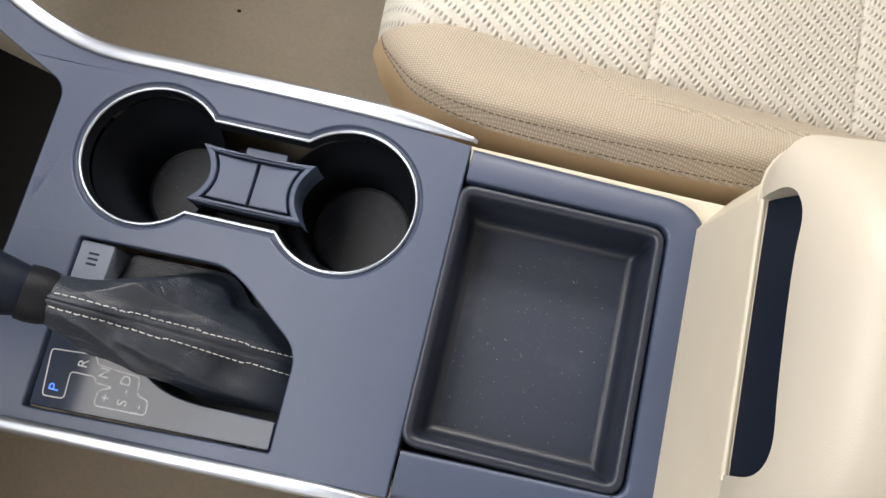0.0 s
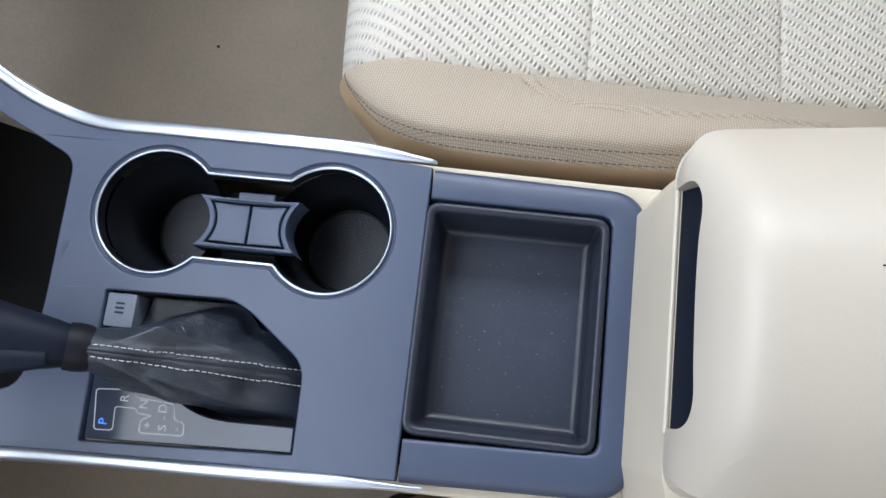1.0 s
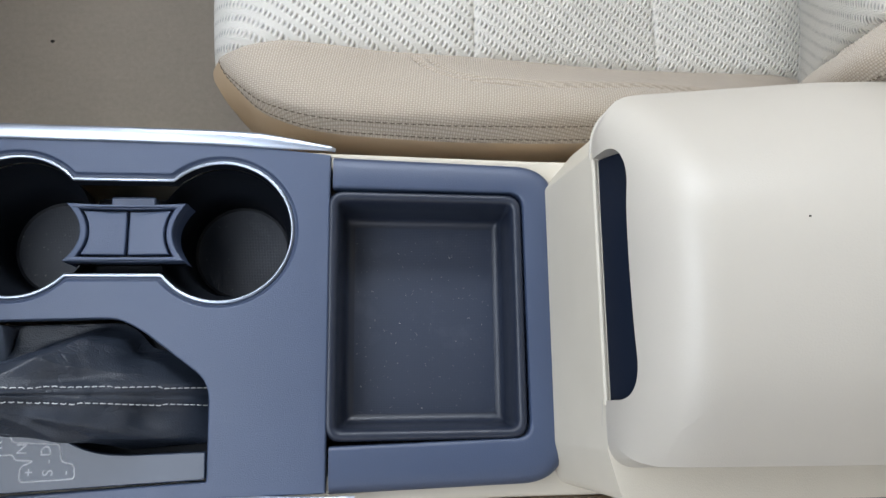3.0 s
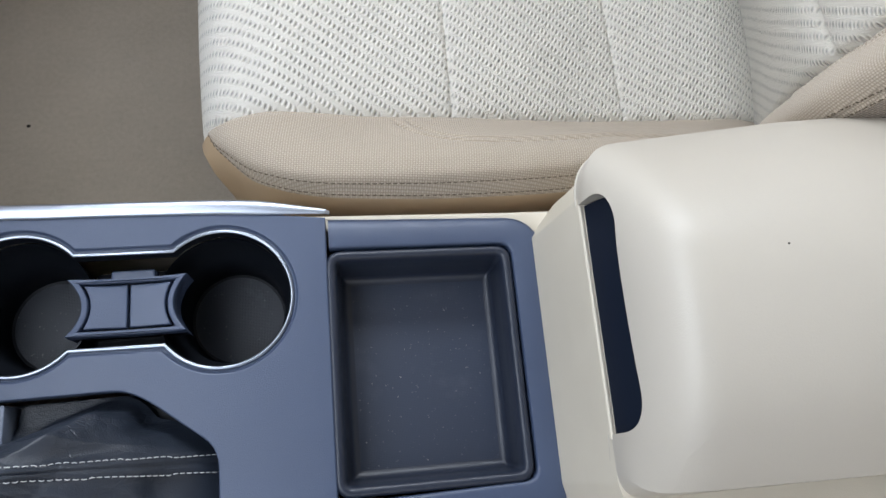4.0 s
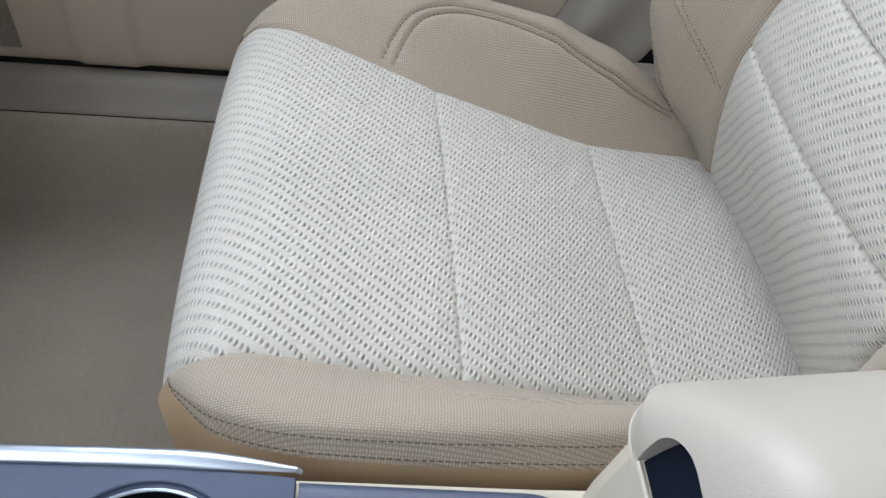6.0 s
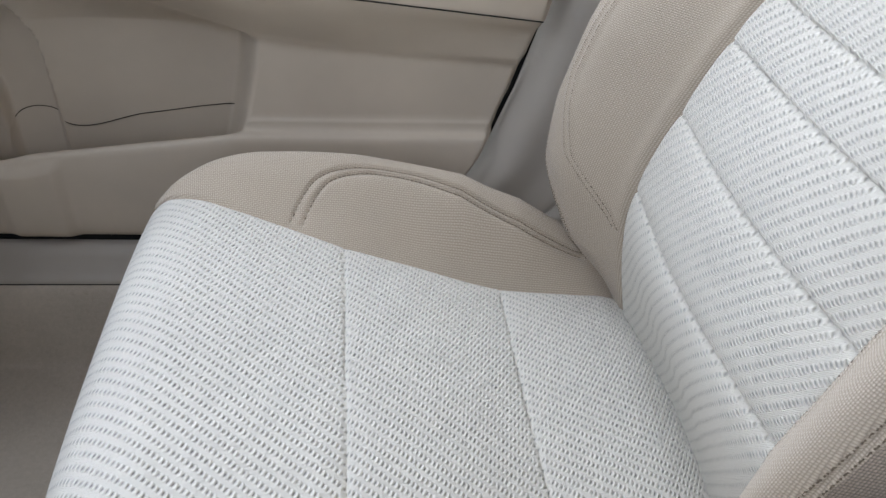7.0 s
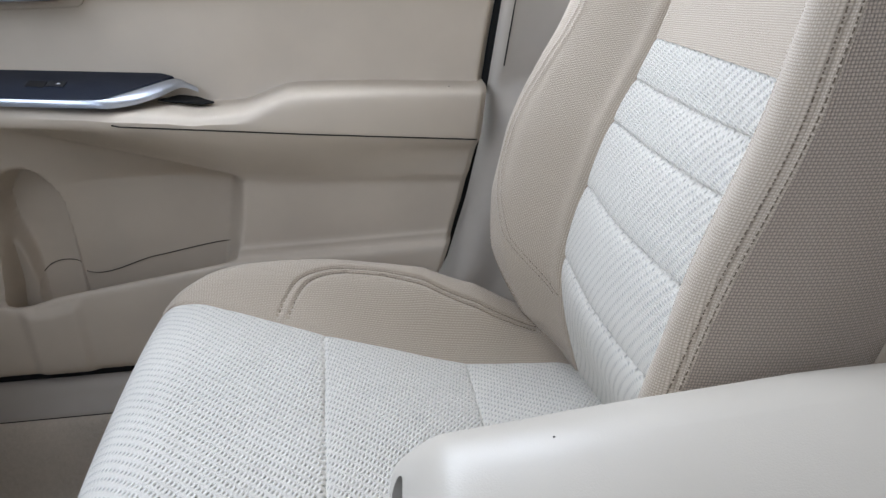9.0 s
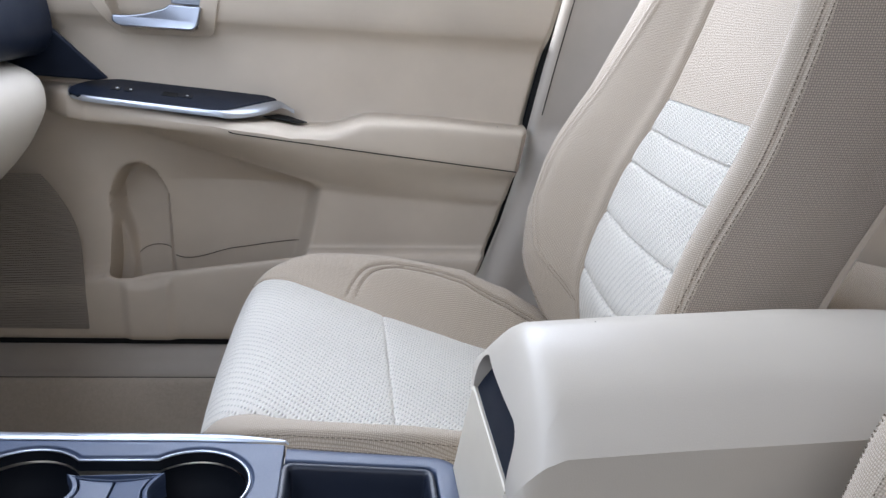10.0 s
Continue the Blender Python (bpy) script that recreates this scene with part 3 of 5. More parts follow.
smooth(part("handle_bezel", bend(finer(plate([rim_out, rim_in], -0.006, 0.0035, 0.0014)), on_skin), DOOR, door, "beige raised bezel round the inner handle"), 35)
grip = rounded([(-0.288, 0.7490), (-0.2885, 0.7395), (-0.278, 0.7325), (-0.1640, 0.7322), (-0.1565, 0.7400), (-0.1515, 0.7675), (-0.1990, 0.7690), (-0.2060, 0.7635), (-0.2300, 0.7550), (-0.264, 0.7490)], [0.003, 0.004, 0.008, 0.006, 0.004, 0.001, 0.001, 0.008, 0.02, 0.02], 4)
smooth(part("door_handle", bend(plate([grip], 0.0, 0.013, 0.0022, 3), lambda x, y, z: (x, 0.958 - z - 0.012 * float(step(-0.30, -0.17, x)) + 0.10 * (y - 0.75), y)), HANDLE, door, "satin chrome pull handle"), 40)
hinge = rounded([(-0.1985, 0.7705), (-0.1512, 0.7690), (-0.147, 0.805), (-0.194, 0.806)], 0.002, 2)
smooth(part("handle_hinge", bend(plate([hinge], 0.0, 0.016, 0.0015, 2), lambda x, y, z: (x, 0.962 - z, y)), HANDLE, door, "satin chrome handle hinge"), 40)

# black sail trim at the door's front upper corner
smooth(part("sail_trim", bend(plate([rounded([(-0.62, 0.660), (-0.315, 0.648), (-0.296, 0.652), (-0.47, 0.815), (-0.62, 0.93)], [0.0, 0.01, 0.004, 0.01, 0.0])], 0.0, 0.012, 0.003), lambda x, y, z: (x, 0.938 - z, y)), NAVY, door, "satin black trim at the front of the door"))

# seal and pillar behind the door's rear edge
zz = np.linspace(0.17, 0.95, 60)
seal = [(float(door_rear(z)) + 0.006, 0.990, float(z)) for z in zz]
smooth(structure("trim_seal", tube(seal, 0.006, sides=8, flat=0.7, up=(0, 1, 0)), RUBBER, "black rubber door seal", "seal"))
rows = []
for z in np.linspace(0.0, 1.2, 90):
    x0 = float(door_rear(max(z, 0.19))) + 0.006
    bulge = 0.030 * (1 - float(step(0.555, 0.59, z)))
    prof = [(x0, 1.0), (x0 + 0.004, 0.980), (x0 + 0.012, 0.974 - bulge * 0.4), (x0 + 0.03, 0.978 - bulge), (x0 + 0.10, 0.990 - bulge), (x0 + 0.16, 0.995 - bulge), (x0 + 0.19, 1.02)]
    rows.append([(x, y, z) for x, y in spline(prof, np.linspace(0, 1, 24))])
pillar = smooth(structure("pillar_3", sheet(rows), GREY, "greige moulded centre pillar trim beside the seat", "pillar"), 50)
part("pillar_seam", tube([(r[4][0], r[4][1] - 0.0002, r[4][2]) for r in rows[46:]], 0.0009, sides=6, up=(0, 1, 0)), RUBBER, pillar, "dark seam in the pillar trim")
structure("wall_passenger", box(-1.1, 1.9, 1.065, 1.09, 0.0, 0.86), BLACK, "dark body side behind the door panel", "body side")
structure("trim_rear_door", box(0.66, 1.9, 0.955, 1.04, 0.02, 0.86, 0.01), DOOR, "beige rear door panel behind the front seat", "door panel")


# ---- seats ----
SEAT_Y = 0.560
CUSHION = [(-0.036, 0.09), (-0.052, 0.20), (-0.065, 0.28), (-0.070, 0.325), (-0.065, 0.360), (-0.046, 0.381), (-0.014, 0.386), (0.026, 0.376), (0.081, 0.357), (0.142, 0.337), (0.215, 0.311), (0.322, 0.277), (0.416, 0.265), (0.448, 0.261), (0.478, 0.250), (0.53, 0.215)]
CUSH_T = np.linspace(0, 1, 420)
CUSH_C = spline(CUSHION, CUSH_T)
CUSH_S = np.r_[0, np.cumsum(np.linalg.norm(np.diff(CUSH_C, axis=0), axis=1))]
NOSE = int(np.argmin(CUSH_C[:, 0]))
TOP0 = NOSE + int(np.argmax(CUSH_C[NOSE:, 0] > -0.062))


def seam_dip(s, at, width, depth):
    return depth * np.exp(-(((s - at) / width) ** 2))


def wing(x):
    return np.interp(x, (-0.08, -0.05, 0.02, 0.087, 0.156, 0.277, 0.347, 0.417, 0.47), (0.0, 0.004, 0.030, 0.052, 0.070, 0.094, 0.083, 0.050, 0.03))


def insert_edge(side, x):
    """Half-width of the cream insert at x, towards the door (side > 0) or the console."""
    if side > 0:
        return np.interp(x, (-0.07, -0.043, -0.02, 0.011, 0.082, 0.143, 0.225, 0.325, 0.43, 0.48), (0.204, 0.202, 0.199, 0.195, 0.189, 0.180, 0.182, 0.180, 0.184, 0.190))
    return np.interp(x, (-0.07, -0.044, -0.014, 0.02, 0.062, 0.144, 0.205, 0.25, 0.326, 0.454), (0.196, 0.192, 0.187, 0.185, 0.183, 0.174, 0.168, 0.164, 0.156, 0.151))


def outer_edge(side, x):
    """Half-width of the cushion at its outer seam."""
    far = ((-0.062, 0.203), (-0.056, 0.212), (-0.042, 0.226), (-0.02, 0.241), (0.0, 0.252), (0.035, 0.265), (0.07, 0.272), (0.12, 0.279), (0.2, 0.281), (0.31, 0.270), (0.39, 0.262), (0.48, 0.258))
    near = ((-0.062, 0.196), (-0.058, 0.206), (-0.046, 0.222), (-0.022, 0.245), (0.0, 0.256), (0.035, 0.264), (0.07, 0.266), (0.12, 0.267), (0.2, 0.263), (0.3, 0.252), (0.48, 0.236))
    keys = np.array(far if side > 0 else near)
    line = spline(keys, np.linspace(0, 1, 200))
    return np.interp(x, line[:, 0], line[:, 1])


BUMP_P = np.array([0, 0.12, 0.3, 0.5, 0.7, 0.85, 1.0])
BUMP_V = np.array([0, 0.10, 0.42, 0.78, 0.98, 1.0, 0.86])


P_LINE = np.linspace(0, 1, 68)
BACK_LINE = np.interp(P_LINE, [0, 0.15, 0.35, 0.55, 0.72, 0.82, 0.92, 1.0], [0, 0.12, 0.50, 0.85, 0.98, 1.0, 0.93, 0.78])
BUMP_LINE = np.interp(P_LINE, BUMP_P, BUMP_V)
for _ in range(16):
    BACK_LINE[1:-1] = (BACK_LINE[:-2] + 2 * BACK_LINE[1:-1] + BACK_LINE[2:]) / 4
    BUMP_LINE[1:-1] = (BUMP_LINE[:-2] + 2 * BUMP_LINE[1:-1] + BUMP_LINE[2:]) / 4


def cushion_centre():
    """Cushion insert as a grid of points over (profile, across)."""
    q = np.linspace(-1, 1, 90)
    k = np.abs(q)
    pts, uv = np.zeros((len(CUSH_C), len(q), 3)), np.zeros((len(CUSH_C), len(q), 2))
    for i, (x, z) in enumerate(CUSH_C):
        w = q * np.where(q > 0, float(insert_edge(1, x)), float(insert_edge(-1, x)))
        front = 1 - float(step(-0.06, 0.10, x))
        sA = 0.1440 - 0.002 * q
        sB = 0.3205 + 0.0045 * k**2 - 0.001 * q
        top = 1.0 if i > NOSE else 0.0
        dip = top * (seam_dip(x, sA, 0.0018, 0.0045) + seam_dip(x, sB, 0.0018, 0.0045) + seam_dip(x, sA, 0.012, 0.0015) + seam_dip(x, sB, 0.012, 0.0015)) * (1 - 0.85 * k**30)
        puff = 0.006 * (1 - k**2) * top + top * 0.004 * (1 - k**2) * np.abs(np.sin(np.pi * np.clip((x - sA) / (sB - sA), 0, 1)))
        tuck = 0.004 * np.exp(-((1 - k) / 0.02) ** 2)
        pts[i, :, 0] = x + front * 0.004 * k**3
        pts[i, :, 1] = SEAT_Y + w
        pts[i, :, 2] = z + puff - dip - tuck * top
        uv[i, :, 0], uv[i, :, 1] = CUSH_S[i], w
    return pts, uv


def cushion_side(sign):
    """Bolster grid, from the insert's edge (p = 0) to the outer seam (p = 1)."""
    pts, uv = [], []
    for i in range(TOP0, len(CUSH_C)):
        x, z = CUSH_C[i]
        front = 1 - float(step(-0.06, 0.10, x))
        inner_w = float(insert_edge(sign, x))
        bw, h = float(outer_edge(sign, x)) - inner_w, float(wing(x))
        w = inner_w + bw * P_LINE
        fall = 0.012 * P_LINE**3 * (1 - float(step(-0.08, 0.05, x))) + 0.014 * np.clip((P_LINE - 0.85) / 0.15, 0, 1) ** 2
        tuck = 0.004 * np.exp(-(P_LINE / 0.06) ** 2) + 0.0022 * np.exp(-(((P_LINE - 0.955) / 0.018) ** 2)) * min(1.0, bw / 0.06)
        pts.append(np.stack([np.full_like(w, x + front * 0.004), SEAT_Y + sign * w, z + h * BUMP_LINE - fall * min(1.0, bw / 0.05) - tuck], -1))
        uv.append(np.stack([np.full_like(w, CUSH_S[i]), w * 1.3], -1))
    return np.array(pts), np.array(uv)


def normals_of(pts, flip=1.0):
    du, dv = np.gradient(pts, axis=0), np.gradient(pts, axis=1)
    n = np.cross(du, dv) * flip
    return n / (np.linalg.norm(n, axis=-1, keepdims=True) + 1e-12)


def sample(pts, nrm, i, j):
    """Points and normals on a grid at fractional rows and columns."""
    out = []
    for g in (pts, nrm):
        a, b = np.clip(i, 0, g.shape[0] - 1.001), np.clip(j, 0, g.shape[1] - 1.001)
        ia, ja = a.astype(int), b.astype(int)
        fa, fb = (a - ia)[:, None], (b - ja)[:, None]
        out.append(g[ia, ja] * (1 - fa) * (1 - fb) + g[ia + 1, ja] * fa * (1 - fb) + g[ia, ja + 1] * (1 - fa) * fb + g[ia + 1, ja + 1] * fa * fb)
    return out


BACK = [(0.476, 0.235), (0.460, 0.29), (0.447, 0.35), (0.441, 0.42), (0.450, 0.475), (0.464, 0.525), (0.488, 0.598), (0.510, 0.645), (0.531, 0.690), (0.548, 0.74), (0.575, 0.83), (0.60, 0.93), (0.63, 0.975)]
BACK_C = spline(BACK, np.linspace(0, 1, 420))
BACK_S = np.r_[0, np.cumsum(np.linalg.norm(np.diff(BACK_C, axis=0), axis=1))]
BACK_TOP = int(np.argmax(BACK_C[:, 1] > 0.690))


def back_half(z):
    return np.interp(z, (0.24, 0.45, 0.69, 0.95), (0.162, 0.160, 0.150, 0.145))


def back_wing(side, z):
    if side < 0:
        return np.interp(z, (0.24, 0.27, 0.318, 0.41, 0.49, 0.57, 0.66, 0.74, 0.83, 0.97), (0.0, 0.012, 0.046, 0.068, 0.079, 0.081, 0.083, 0.088, 0.095, 0.098))
    return np.interp(z, (0.24, 0.27, 0.318, 0.41, 0.49, 0.57, 0.66, 0.72, 0.82, 0.97), (0.0, 0.012, 0.046, 0.070, 0.083, 0.087, 0.083, 0.076, 0.064, 0.05))


def back_half_near(z):
    return np.interp(z, (0.24, 0.45, 0.55, 0.62, 0.69, 0.95), (0.176, 0.184, 0.177, 0.165, 0.151, 0.145))


def back_width(z):
    return np.interp(z, (0.24, 0.30, 0.45, 0.55, 0.62, 0.75, 0.97), (0.075, 0.098, 0.114, 0.126, 0.134, 0.130, 0.10))


def back_width_near(z):
    return np.interp(z, (0.24, 0.30, 0.45, 0.60, 0.75, 0.97), (0.235, 0.250, 0.261, 0.266, 0.258, 0.235)) - back_half_near(z)


def back_centre(upper):
    rows = range(BACK_TOP, len(BACK_C)) if upper else range(0, BACK_TOP + 1)
    k = np.linspace(-1, 1, 80)
    pts, uv = [], []
    for i in rows:
        x, z = BACK_C[i]
        w = k * np.where(k < 0, float(back_half_near(z)), float(back_half(z)))
        dip = 0.0
        if not upper:
            for at in (0.430, 0.521, 0.598, 0.645):
                dip = dip + seam_dip(z, at - 0.004 * (1 - k**2), 0.0024, 0.0055) + seam_dip(z, at - 0.004 * (1 - k**2), 0.013, 0.003)
            dip = dip * (1 - 0.75 * np.abs(k) ** 14) + seam_dip(z, 0.690, 0.003, 0.002)
        tuck = 0.009 * np.exp(-((1 - np.abs(k)) / 0.02) ** 2)
        pts.append(np.stack([x + 0.002 * (1 - k**2) * float(step(0.50, 0.65, z)) + 0.016 * (1 - k**2) * (1 - float(step(0.27, 0.38, z))) - 0.010 * (1 - k**2) * float(step(0.30, 0.42, z)) * (1 - float(step(0.45, 0.65, z))) + dip + tuck, SEAT_Y + w, np.full_like(w, z)], -1))
        uv.append(np.stack([np.full_like(w, BACK_S[i]), w], -1))
    return np.array(pts), np.array(uv)


def back_side(sign):
    pts, uv = [], []
    for i, (x, z) in enumerate(BACK_C):
        hw, bw = (float(back_half(z)), float(back_width(z))) if sign > 0 else (float(back_half_near(z)), float(back_width_near(z)))
        d = float(back_wing(sign, z))
        w = hw + bw * P_LINE
        tuck = 0.009 * np.exp(-(P_LINE / 0.045) ** 2)
        groove = 0.0028 * np.exp(-(((P_LINE - 0.955) / 0.020) ** 2)) * float(step(0.48, 0.54, z))
        pts.append(np.stack([x - d * BACK_LINE + groove + tuck, SEAT_Y + sign * w, np.full_like(w, z)], -1))
        uv.append(np.stack([w * 1.3, np.full_like(w, BACK_S[i])], -1))
    return np.array(pts), np.array(uv)


def press(pts, nrm, lines, depth, width):
    """Sinks a grid along lines of points, as pulled-in seams."""
    d = np.full(pts.shape[:2], 1.0)
    for line in lines:
        q = np.asarray(line[0])
        for k in range(0, len(q), 2):
            d = np.minimum(d, np.linalg.norm(pts - q[k], axis=-1))
    fade = step(1.0, 7.0, np.arange(pts.shape[1]))[None, :]
    return pts - nrm * (fade * depth * np.exp(-((d / width) ** 2)))[..., None]


def build_seat():
    seat = thing("front_seat", (0.2, SEAT_Y, 0.0), "cream and tan cloth front car seat with stitched bolsters", "car seat", "front seats")
    pts, uv = cushion_centre()
    cut_a, cut_b = int(np.argmax(CUSH_C[:, 0] > 0.144)), int(np.argmax(CUSH_C[:, 0] > 0.3215))
    for lo, hi in ((0, cut_a), (cut_a, cut_b), (cut_b, len(pts) - 1)):
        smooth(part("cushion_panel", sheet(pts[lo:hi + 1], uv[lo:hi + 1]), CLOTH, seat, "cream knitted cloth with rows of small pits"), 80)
    for sign in (-1, 1):
        pts, uv = cushion_side(sign)
        nrm = normals_of(pts, sign)
        rows = pts.shape[0]
        r = np.arange(rows, dtype=float)
        # twin seam along the outer edge and the curved seam on the upper face
        lines = [sample(pts, nrm, r, np.full(rows, c)) for c in (65.8, 61.6)]
        xs_ = pts[:, 0, 0]
        i0 = float(np.interp(0.082 if sign > 0 else 0.090, xs_, r))
        i1 = float(np.interp(0.43, xs_, r))
        ii = np.linspace(i0, i1, 240)
        f = (ii - i0) / (i1 - i0)
        cc = (46.0 if sign > 0 else 36.0) * (1 - np.exp(-f / 0.07)) - (14.0 * step(0.3, 1.0, f) if sign > 0 else 0.0)
        lines += [sample(pts, nrm, ii, cc), sample(pts, nrm, ii + 6.0 * (1 - step(0.1, 0.3, f)), cc - 3.8 * step(0.02, 0.2, f))]
        pts = press(pts, nrm, lines[2:], 0.0044, 0.0026)
        bol = smooth(part("cushion_bolster", sheet(pts, uv), BOLSTER, seat, "tan woven cloth bolster"), 80)
        part("stitching", stitches([(p - n * (0.0031 if k > 1 else 0.0), n) for k, (p, n) in enumerate(lines)], 0.0036, 0.0016, 0.0005), THREAD, bol, "thread in double rows, stitch-hole shade in its dark colour")["kind"] = "stuff"
        # skirt down to the seat frame
        top = pts[:, -1, :]
        q = np.linspace(0, 1, 16)
        grid, guv = [], []
        for n_, p in enumerate(top):
            zq = p[2] - (p[2] - 0.09) * q
            f = float(step(0, 13, n_))
            nose_x = np.interp(zq, CUSH_C[:NOSE, 1], CUSH_C[:NOSE, 0]) + 0.004
            xq = nose_x + (p[0] - nose_x) * f + 0.012 * q * f * (1 - step(30, 150, n_))
            col = np.stack([np.where(q == 0, p[0], xq), p[1] + sign * f * (0.007 * np.sin(np.pi * q * 0.8) - 0.02 * q**2), zq], -1)
            grid.append(col)
            guv.append(np.stack([np.full_like(q, n_ * 0.003), q * 0.25], -1))
        smooth(part("cushion_skirt", sheet(np.array(grid), np.array(guv)), SKIRT, seat, "tan vinyl side of the cushion"), 80)
    part("cushion_base", box(-0.03, 0.52, SEAT_Y - 0.235, SEAT_Y + 0.235, 0.012, 0.10, 0.01), BLACK, seat, "dark seat frame")
    pts, uv = back_centre(False)
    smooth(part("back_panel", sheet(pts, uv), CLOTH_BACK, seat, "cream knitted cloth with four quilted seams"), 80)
    pts, uv = back_centre(True)
    smooth(part("back_upper_panel", sheet(pts, uv), BOLSTER, seat, "tan woven cloth"), 80)
    for sign in (-1, 1):
        pts, uv = back_side(sign)
        nrm = normals_of(pts, -sign)
        rows = pts.shape[0]
        r = np.arange(30, rows - 2, dtype=float)
        zz_ = BACK_C[30:rows - 2, 1]
        c = np.interp(zz_, (0.37, 0.436, 0.522, 0.60, 0.73, 0.82, 0.95), (8.0, 36.0, 49.0, 48.0, 42.0, 38.0, 36.0) if sign > 0 else (8.0, 26.0, 36.0, 38.0, 37.0, 34.0, 32.0))
        keep = zz_ > 0.37
        inner = [sample(pts, nrm, r[keep], c[keep]), sample(pts, nrm, r[keep], c[keep] - 3.6)]
        edge_c = 66.2 - 24.0 * (1 - step(0.30, 0.50, zz_)) ** 1.5
        outer = [sample(pts, nrm, r, edge_c), sample(pts, nrm, r, edge_c - 3.2)]
        pts = press(press(pts, nrm, inner, 0.0022, 0.0026), nrm, outer, 0.0020, 0.0022)
        bol = smooth(part("back_bolster", sheet(pts, uv), BOLSTER, seat, "tan woven cloth bolster"), 80)
        part("stitching", stitches([(p - n * 0.0012, n) for p, n in inner], 0.0036, 0.0018, 0.0006), THREAD, bol, "thread in double rows, stitch-hole shade in its dark colour")["kind"] = "stuff"
        part("edge_stitching", stitches([(p - n * 0.0014, n) for p, n in outer], 0.0036, 0.0022, 0.0006), THREAD, bol, "thick thread along the edge, stitch-hole shade in its dark colour")["kind"] = "stuff"
        grid, guv = [], []
        q = np.linspace(0, 1, 18)
        for n_, p in enumerate(pts[:, -1, :]):
            back_x = BACK_C[n_, 0] + 0.060
            col = np.stack([p[0] + (back_x - p[0]) * q, p[1] + sign * 0.020 * np.sin(np.pi * q * 0.75), np.full_like(q, p[2])], -1)
            grid.append(col)
            guv.append(np.stack([q * 0.16, np.full_like(q, BACK_S[n_])], -1))
        side = smooth(part("back_side", sheet(np.array(grid), np.array(guv)), BOLSTER_SIDE, seat, "darker woven cloth side of the backrest"), 80)
        part("piping", tube([tuple(g[-1]) for g in grid[::8]], 0.004, sides=8, up=(0, 1, 0)), BOLSTER, side)
    rear = []
    for x, z in BACK_C:
        k = np.linspace(-1, 1, 12)
        hw = np.where(k < 0, float(back_half_near(z) + back_width_near(z)), float(back_half(z) + back_width(z)))
        rear.append(np.stack([np.full_like(k, x + 0.060) + 0.02 * (1 - k**2), SEAT_Y + k * (hw + 0.014), np.full_like(k, z)], -1))
    smooth(part("back_shell", sheet(np.array(rear)), DOOR, seat, "beige rear of the backrest"))
    return seat


seat = build_seat()
driver = copy_thing(seat, Matrix.Translation((0.2, SEAT_Y - 0.806, 0.0)))
driver["label"] = "cream and tan cloth driver seat beside the console"

# rear seat behind the front seats
rs = thing("rear_seat", (1.2, 0.2, 0.0), "tan cloth rear bench behind the front seats", "rear seat")
prof = [(0.86, 0.10), (0.84, 0.30), (0.86, 0.39), (0.92, 0.425), (1.05, 0.41), (1.25, 0.37), (1.36, 0.36)]
grid = [[(x, y, z - 0.03 * abs((y - 0.16) / 0.75) ** 6) for x, z in spline(prof, np.linspace(0, 1, 40))] for y in np.linspace(-0.55, 0.92, 40)]
uvs = [[(y, j * 0.02) for j in range(40)] for y in np.linspace(-0.55, 0.92, 40)]
smooth(part("cushion", sheet(grid, uvs), BOLSTER, rs), 80)
prof = [(1.36, 0.34), (1.40, 0.5), (1.50, 0.8), (1.58, 0.95), (1.66, 0.97)]
grid = [[(x, y, z) for x, z in spline(prof, np.linspace(0, 1, 30))] for y in np.linspace(-0.55, 0.92, 20)]
smooth(part("backrest", sheet(grid, [[(y, j * 0.02) for j in range(30)] for y in np.linspace(-0.55, 0.92, 20)]), BOLSTER, rs), 80)


# ---- centre console ----
def console_z(x, y, z):
    """Console top: level in front, easing down to the rear, rising in front to the centre stack."""
    ahead = 0.5 * (-0.262 - x + math.sqrt((-0.262 - x) ** 2 + 0.03**2))
    return (x, y, z + 0.39 * ahead + 0.75 * ahead**2 + float(np.interp(x, (0.03, 0.20), (0.0, -0.012))))


TOP = 0.412
console = thing("centre_console", (0.0, 0.1575, 0.0), "charcoal and cream centre console with cup holders and tray", "console")


def arc(cx, cy, r, a0, a1, n=40):
    return [(cx + r * math.cos(radians(a0 + (a1 - a0) * k / n)), cy + r * math.sin(radians(a0 + (a1 - a0) * k / n))) for k in range(n + 1)]


def cup_outline(grow=0.0):
    """The two cups and the neck between them, as one outline."""
    c1, c2, r = (-0.176, 0.2215), (-0.0405, 0.218), 0.0485 + grow
    up, lo = 0.2495 + grow, 0.1925 - grow
    a1u, a1l = math.degrees(math.asin((up - c1[1]) / r)), math.degrees(math.asin((lo - c1[1]) / r))
    a2u, a2l = math.degrees(math.asin((up - c2[1]) / r)), math.degrees(math.asin((lo - c2[1]) / r))
    left = arc(*c1, r, a1u + 7, 360 + a1l - 7, 56)
    right = arc(*c2, r, 180 - a2l + 7 - 360, 180 - a2u - 7, 56)
    return left + right


CUPS = cup_outline()
PLATE = rounded([(-0.203, 0.157), (-0.104, 0.159), (-0.088, 0.151), (-0.043, 0.117), (-0.042, 0.054), (-0.201, 0.046)], [0.003, 0.008, 0.008, 0.012, 0.002, 0.002])
BIN = rounded([(-0.40, 0.330), (-0.27, 0.266), (-0.249, 0.256), (-0.248, 0.134), (-0.254, 0.075), (-0.40, 0.07)], [0.0, 0.02, 0.014, 0.02, 0.02, 0.0])
